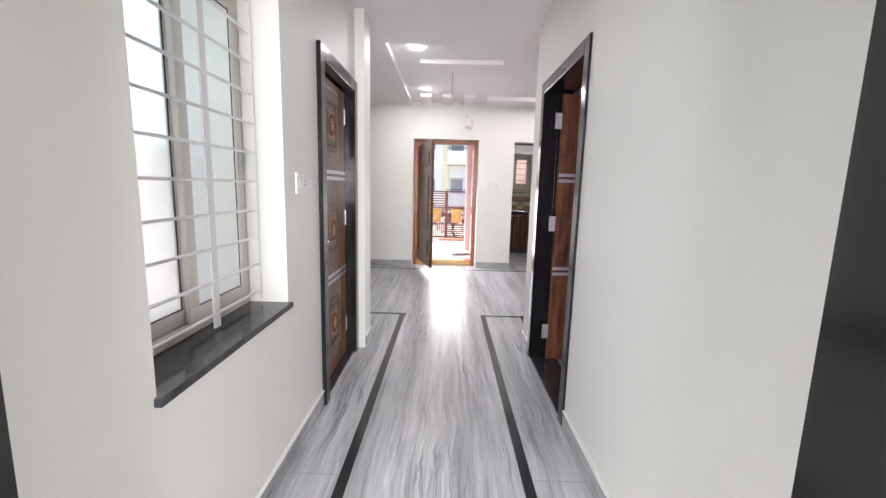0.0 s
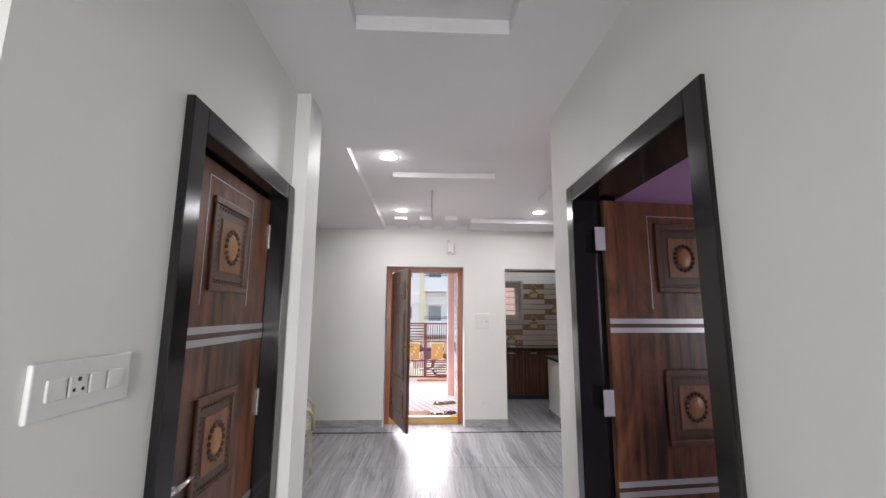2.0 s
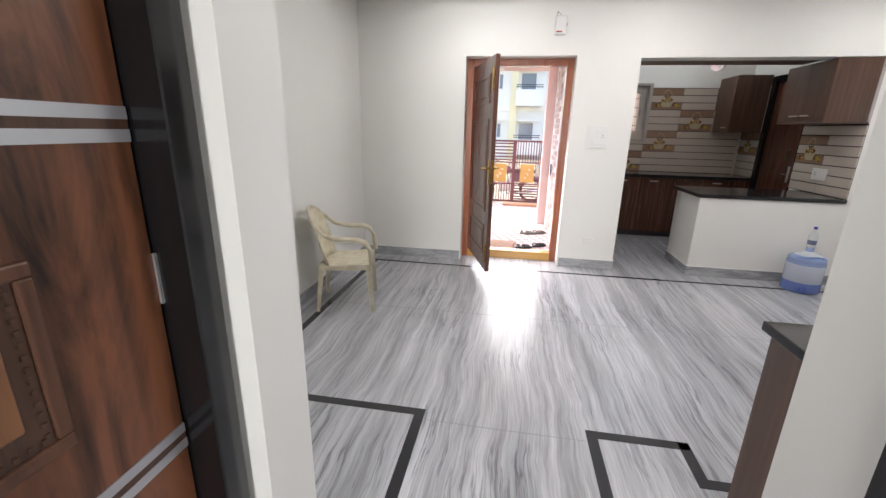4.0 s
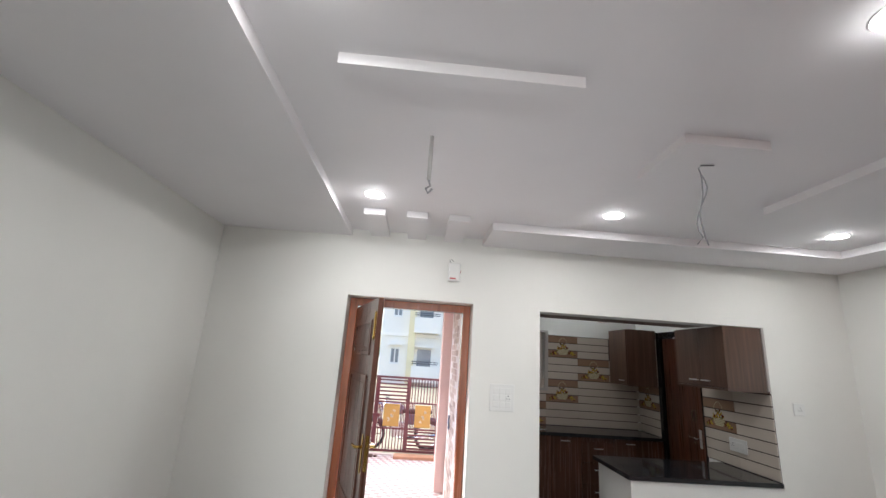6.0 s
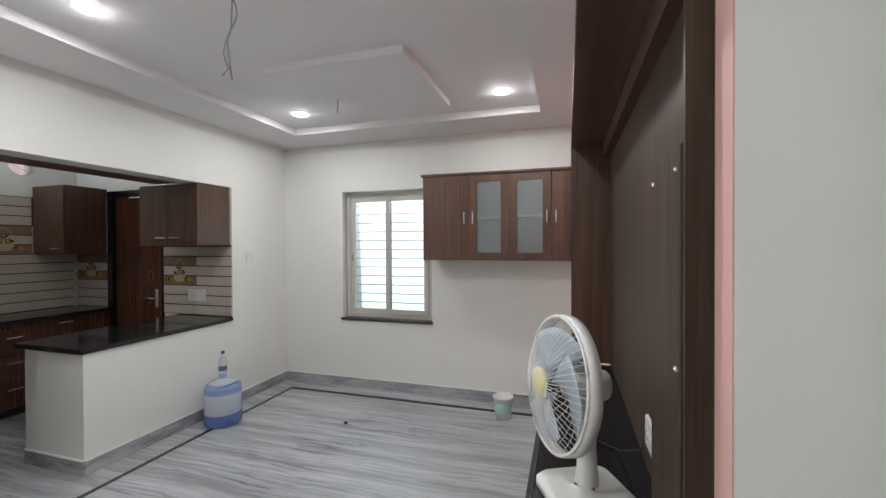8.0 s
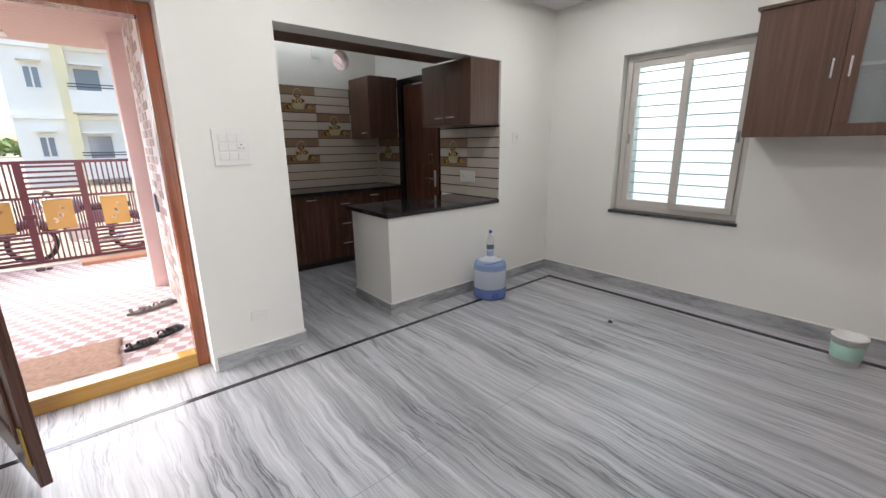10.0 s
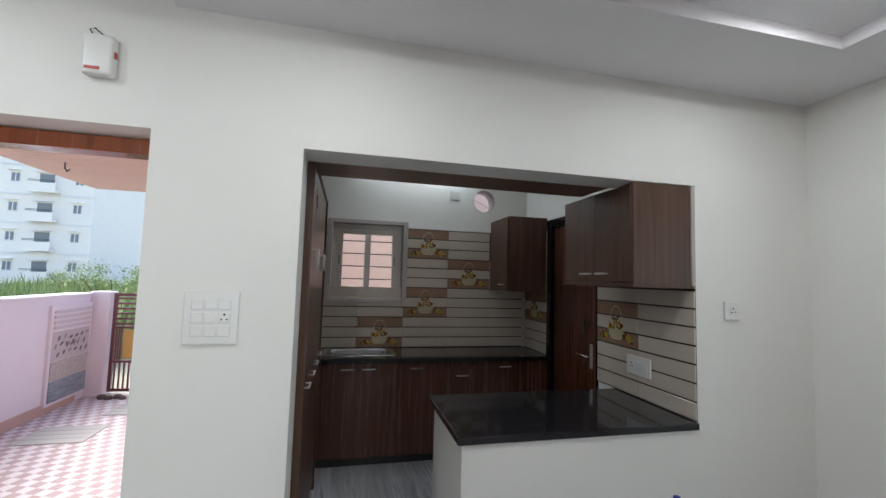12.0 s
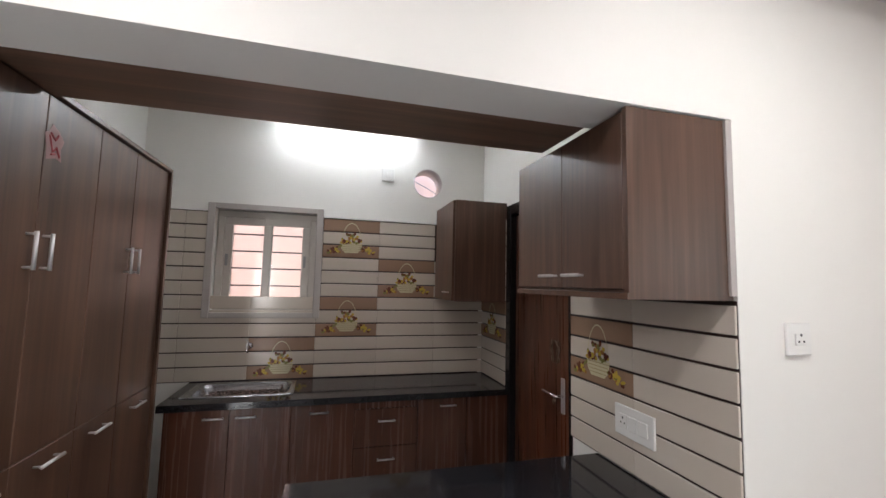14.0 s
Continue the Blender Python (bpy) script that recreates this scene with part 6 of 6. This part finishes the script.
for i, (x, y) in enumerate(spots):
    m = pose(x, y, -0.22, 0, 0, 77 * i) @ Matrix.Scale(0.85 + 0.12 * (i % 4), 4)
    if i < 2:
        b0[i].matrix_basis = m
    else:
        c = copy_thing(b0[i % 2], m)
        s = 0.85 + 0.12 * (i % 4)
        c.scale = (s, s, s)
rnd = random.Random(2)
v, f = [], []
for k in range(9000):
    x = rnd.uniform(-115, 12)
    top = 3.2 + 2.2 * noise.noise(Vector((x * 0.11, 0, 4))) + 1.2 * noise.noise(Vector((x * 0.5, 0, 9)))
    z = top * math.sqrt(rnd.random())
    y = 135 + rnd.uniform(-5, 8)
    a, r = rnd.uniform(0, 3.14), rnd.uniform(0.3, 0.75)
    c, s = r * math.cos(a), r * math.sin(a)
    b = len(v)
    v += [(x - c, y - s * 0.4, z - 0.2), (x + s * 0.5, y + c, z - r * 0.6), (x + c, y + s * 0.4, z + 0.1), (x - s * 0.4, y - c, z + r * 0.7)]
    f.append((b, b + 1, b + 2, b + 3))
me = bpy.data.meshes.new("far_woods")
me.from_pydata(v, [], f)
me.materials.append(GRASS)
tagged(new("far_woods", me), "low green belt of trees along the horizon", "trees", kind="stuff")

# ---- pieces: wall tiles of the kitchen, bricks, pavers ----
TW, TH = 0.47, 0.31
SLATW = mat("glazed_cream_tile", (0.58, 0.53, 0.49), 0.16)
SLATB = mat("glazed_brown_tile", (0.29, 0.185, 0.125), 0.18)
GROOVE = mat("dark_groove", (0.03, 0.015, 0.012), 0.5)
FRUIT = {nm: mat(full, c, 0.25) for nm, full, c in (("y", "yellow_fruit_print", (0.50, 0.36, 0.06)), ("r", "red_brown_fruit_print", (0.13, 0.045, 0.025)), ("b", "basket_print", (0.56, 0.50, 0.33)), ("g", "green_fruit_print", (0.20, 0.19, 0.06)), ("o", "orange_fruit_print", (0.33, 0.16, 0.05)), ("w", "basket_band_print", (0.36, 0.30, 0.17)))}
for m_ in (SLATW,):
    oi = node(m_, "ShaderNodeObjectInfo")
    base(m_, ramp(m_, oi.outputs["Random"], [(0, (0.55, 0.49, 0.42)), (1, (0.60, 0.54, 0.47))]))


def slat_mesh(w, material, rows):
    bm = bmesh.new()
    h = TH / 3
    for r in rows:
        box(bm, 0.0004, w - 0.0004, -0.010, 0, r * h + 0.0048, (r + 1) * h - 0.0048)
    rounded(bm, 0.002, 1)
    bmesh.ops.recalc_face_normals(bm, faces=bm.faces)
    me = bpy.data.meshes.new("tile")
    bm.to_mesh(me)
    bm.free()
    me.materials.append(material)
    return me


cache = {}


def tile(parent, frame_m, x, z, w, deco=False, rows=(0, 1, 2)):
    """One wall tile; frame_m takes local x along the wall, y into it, z up."""
    def put(me, dx=0.0, name="tile"):
        ob = new(name, me)
        ob.parent = parent
        ob.matrix_basis = frame_m @ pose(x + dx, 0, z)
        return ob
    for material, rr in ((SLATW, (1,) if deco else rows), (SLATB, (0, 2) if deco else ())):
        if rr:
            key = (round(w, 3), material.name, tuple(rr))
            if key not in cache:
                cache[key] = slat_mesh(w, material, rr)
            put(cache[key])
    if deco:
        if "basket" not in cache:
            out = {}
            for nm in "brgyow":
                out[nm] = bmesh.new()
            bm = out["b"]
            pts = [(-0.088, 0.118), (-0.076, 0.07), (-0.05, 0.04), (0.05, 0.04), (0.076, 0.07), (0.088, 0.118)]
            bm.faces.new([bm.verts.new((p, -0.0125, q)) for p, q in pts])
            for i in range(18):
                a0, a1 = math.pi * i / 18, math.pi * (i + 1) / 18
                bm.faces.new([bm.verts.new((r_ * 0.078 * math.cos(a), -0.0125, 0.118 + r_ * 0.165 * math.sin(a))) for r_, a in ((1, a0), (1, a1), (0.955, a1), (0.955, a0))])
            for k in range(4):
                bm = out["w"]
                zz = 0.055 + 0.016 * k
                hw = 0.062 + 0.0075 * k
                bm.faces.new([bm.verts.new(q) for q in ((-hw, -0.0128, zz), (hw, -0.0128, zz), (hw, -0.0128, zz + 0.004), (-hw, -0.0128, zz + 0.004))])
            rf = random.Random(11)
            for k in range(84):
                if k < 40:
                    u = rf.uniform(-1, 1)
                    fx, fz = 0.078 * u, 0.118 + rf.random() * 0.082 * (1 - u * u * 0.8)
                else:
                    u = rf.random()
                    fx, fz = rf.choice((-1, 1)) * (0.08 + 0.10 * u), 0.034 + (0.075 - 0.045 * u) * rf.random()
                ra, rb, tilt = rf.uniform(0.008, 0.017), rf.uniform(0.007, 0.012), rf.uniform(0, 3.1)
                bm = out["yrogyr"[k % 6]]
                c_, s_ = math.cos(tilt), math.sin(tilt)
                bm.faces.new([bm.verts.new((fx + ra * math.cos(t) * c_ - rb * math.sin(t) * s_, -0.013 - 0.00005 * k, fz + ra * math.cos(t) * s_ + rb * math.sin(t) * c_)) for t in [2 * math.pi * i / 10 for i in range(10)]])
            cache["basket"] = {}
            for nm, bm in out.items():
                me = bpy.data.meshes.new("print")
                bm.to_mesh(me)
                bm.free()
                me.materials.append(FRUIT[nm])
                cache["basket"][nm] = me
        for nm, me in cache["basket"].items():
            put(me, w / 2, {"w": "basket_band_print", "o": "orange_fruit_print", "b": "basket_print", "y": "yellow_fruit_print", "r": "red_fruit_print", "g": "green_fruit_print"}[nm])


KN = pose(0, KY1 - 0.002, 0)
part("tile_backing", bx(KX0, 1.164, KY1 - 0.004, KY1 - 0.0005, 0.938, 2.19), GROOVE, WALL_KN)
part("tile_backing", bx(1.9855, 2.93, KY1 - 0.004, KY1 - 0.0005, 0.938, 2.19), GROOVE, WALL_KN)
part("tile_backing", bx(2.93, 3.3, KY1 - 0.004, KY1 - 0.0005, 0.938, 1.56), GROOVE, WALL_KN)
part("tile_backing", bx(1.164, 1.9855, KY1 - 0.004, KY1 - 0.0005, 0.938, 1.394), GROOVE, WALL_KN)
for r in range(4):
    tile(WALL_KN, KN, KX0 + 0.002, 0.94 + r * TH, 0.296)
DECO = {(1, 0), (2, 1), (3, 2), (2, 3)}
xs = [1.02, 1.49, 1.96, 2.43, 2.90, KX1]
for c in range(5):
    for r in range(4):
        z = 0.94 + r * TH
        a, b = xs[c], xs[c + 1]
        if c == 1 and r >= 2:
            continue
        if r >= 1 and c in (0, 1):
            if c == 0:
                if r == 1:
                    tile(WALL_KN, KN, a, z, b - a)
                else:
                    tile(WALL_KN, KN, a, z, 1.163 - a)
            elif r == 1:
                tile(WALL_KN, KN, a, z, b - a)
            continue
        if c == 2 and r >= 2:
            a = 1.987
            tile(WALL_KN, KN, a, z, b - a, (c, r) in DECO)
            continue
        if c == 4 and r == 3:
            continue
        tile(WALL_KN, KN, a, z, b - a, (c, r) in DECO)
part("tile_trim", bx(1.987, 2.93, KY1 - 0.016, KY1, 2.182, 2.196), WHITEPL, WALL_KN)
part("tile_trim", bx(KX0, 1.163, KY1 - 0.016, KY1, 2.182, 2.196), WHITEPL, WALL_KN)
EASTF = Matrix(((0, 1, 0, 0), (-1, 0, 0, 0), (0, 0, 1, 0), (0, 0, 0, 1)))
KEm = pose(KX1 - 0.002, KY1 - 0.012, 0) @ EASTF
part("tile_backing", bx(KX1 - 0.004, KX1 - 0.0005, 9.245, KY1 - 0.012, 0.94, 1.56), GROOVE, WALL_KE)
tile(WALL_KE, KEm, 0, 0.94, 0.50)
tile(WALL_KE, KEm, 0, 0.94 + TH, 0.50, True)
tile(WALL_KE, KEm, 0, 0.94 + 2 * TH, 0.50)
tile(WALL_KE, KEm, 0, 0.94 + 3 * TH, 0.50)
PM = pose(3.304, 8.33, 0) @ EASTF
part("tile_backing", bx(3.3015, 3.3055, YN + 0.002, 8.33, 0.91, 1.645), GROOVE, PIER)
for r in range(3):
    tile(PIER, PM, 0, 0.912 + r * TH, 0.46, r == 1, (0, 1, 2) if r < 2 else (0,))
    tile(PIER, PM, 0.46, 0.912 + r * TH, 0.458, False, (0, 1, 2) if r < 2 else (0,))

# bricks on the outer wall
bk = bx(-0.004, 0, 0, 0.195, 0, 0.068, 0.0)
me = bpy.data.meshes.new("brick")
bm = bk
bm.to_mesh(me)
bm.free()
me.materials.append(BRK)
for r in range(34):
    for c in range(4):
        if (r + c) % 2 == 0 or r % 3 == 0 or c in (1, 2):
            o = new("brick", me)
            o.parent = hs
            o.matrix_basis = pose(0.584 - 0.004 * ((r + c) % 2), 8.98 + 0.2 * c, -0.08 + r * 0.078)
# pavers
bm = bx(0.001, 0.299, 0.001, 0.299, -0.02, 0, 0.002)
me = bpy.data.meshes.new("paver")
bm.to_mesh(me)
bm.free()
me.materials.append(TILE)
for i in range(9):
    for j in range(15):
        o = new("paver", me)
        o.parent = porch
        o.matrix_basis = pose(-2.1 + 0.3 * i, 7.66 + 0.3 * j, -0.104)
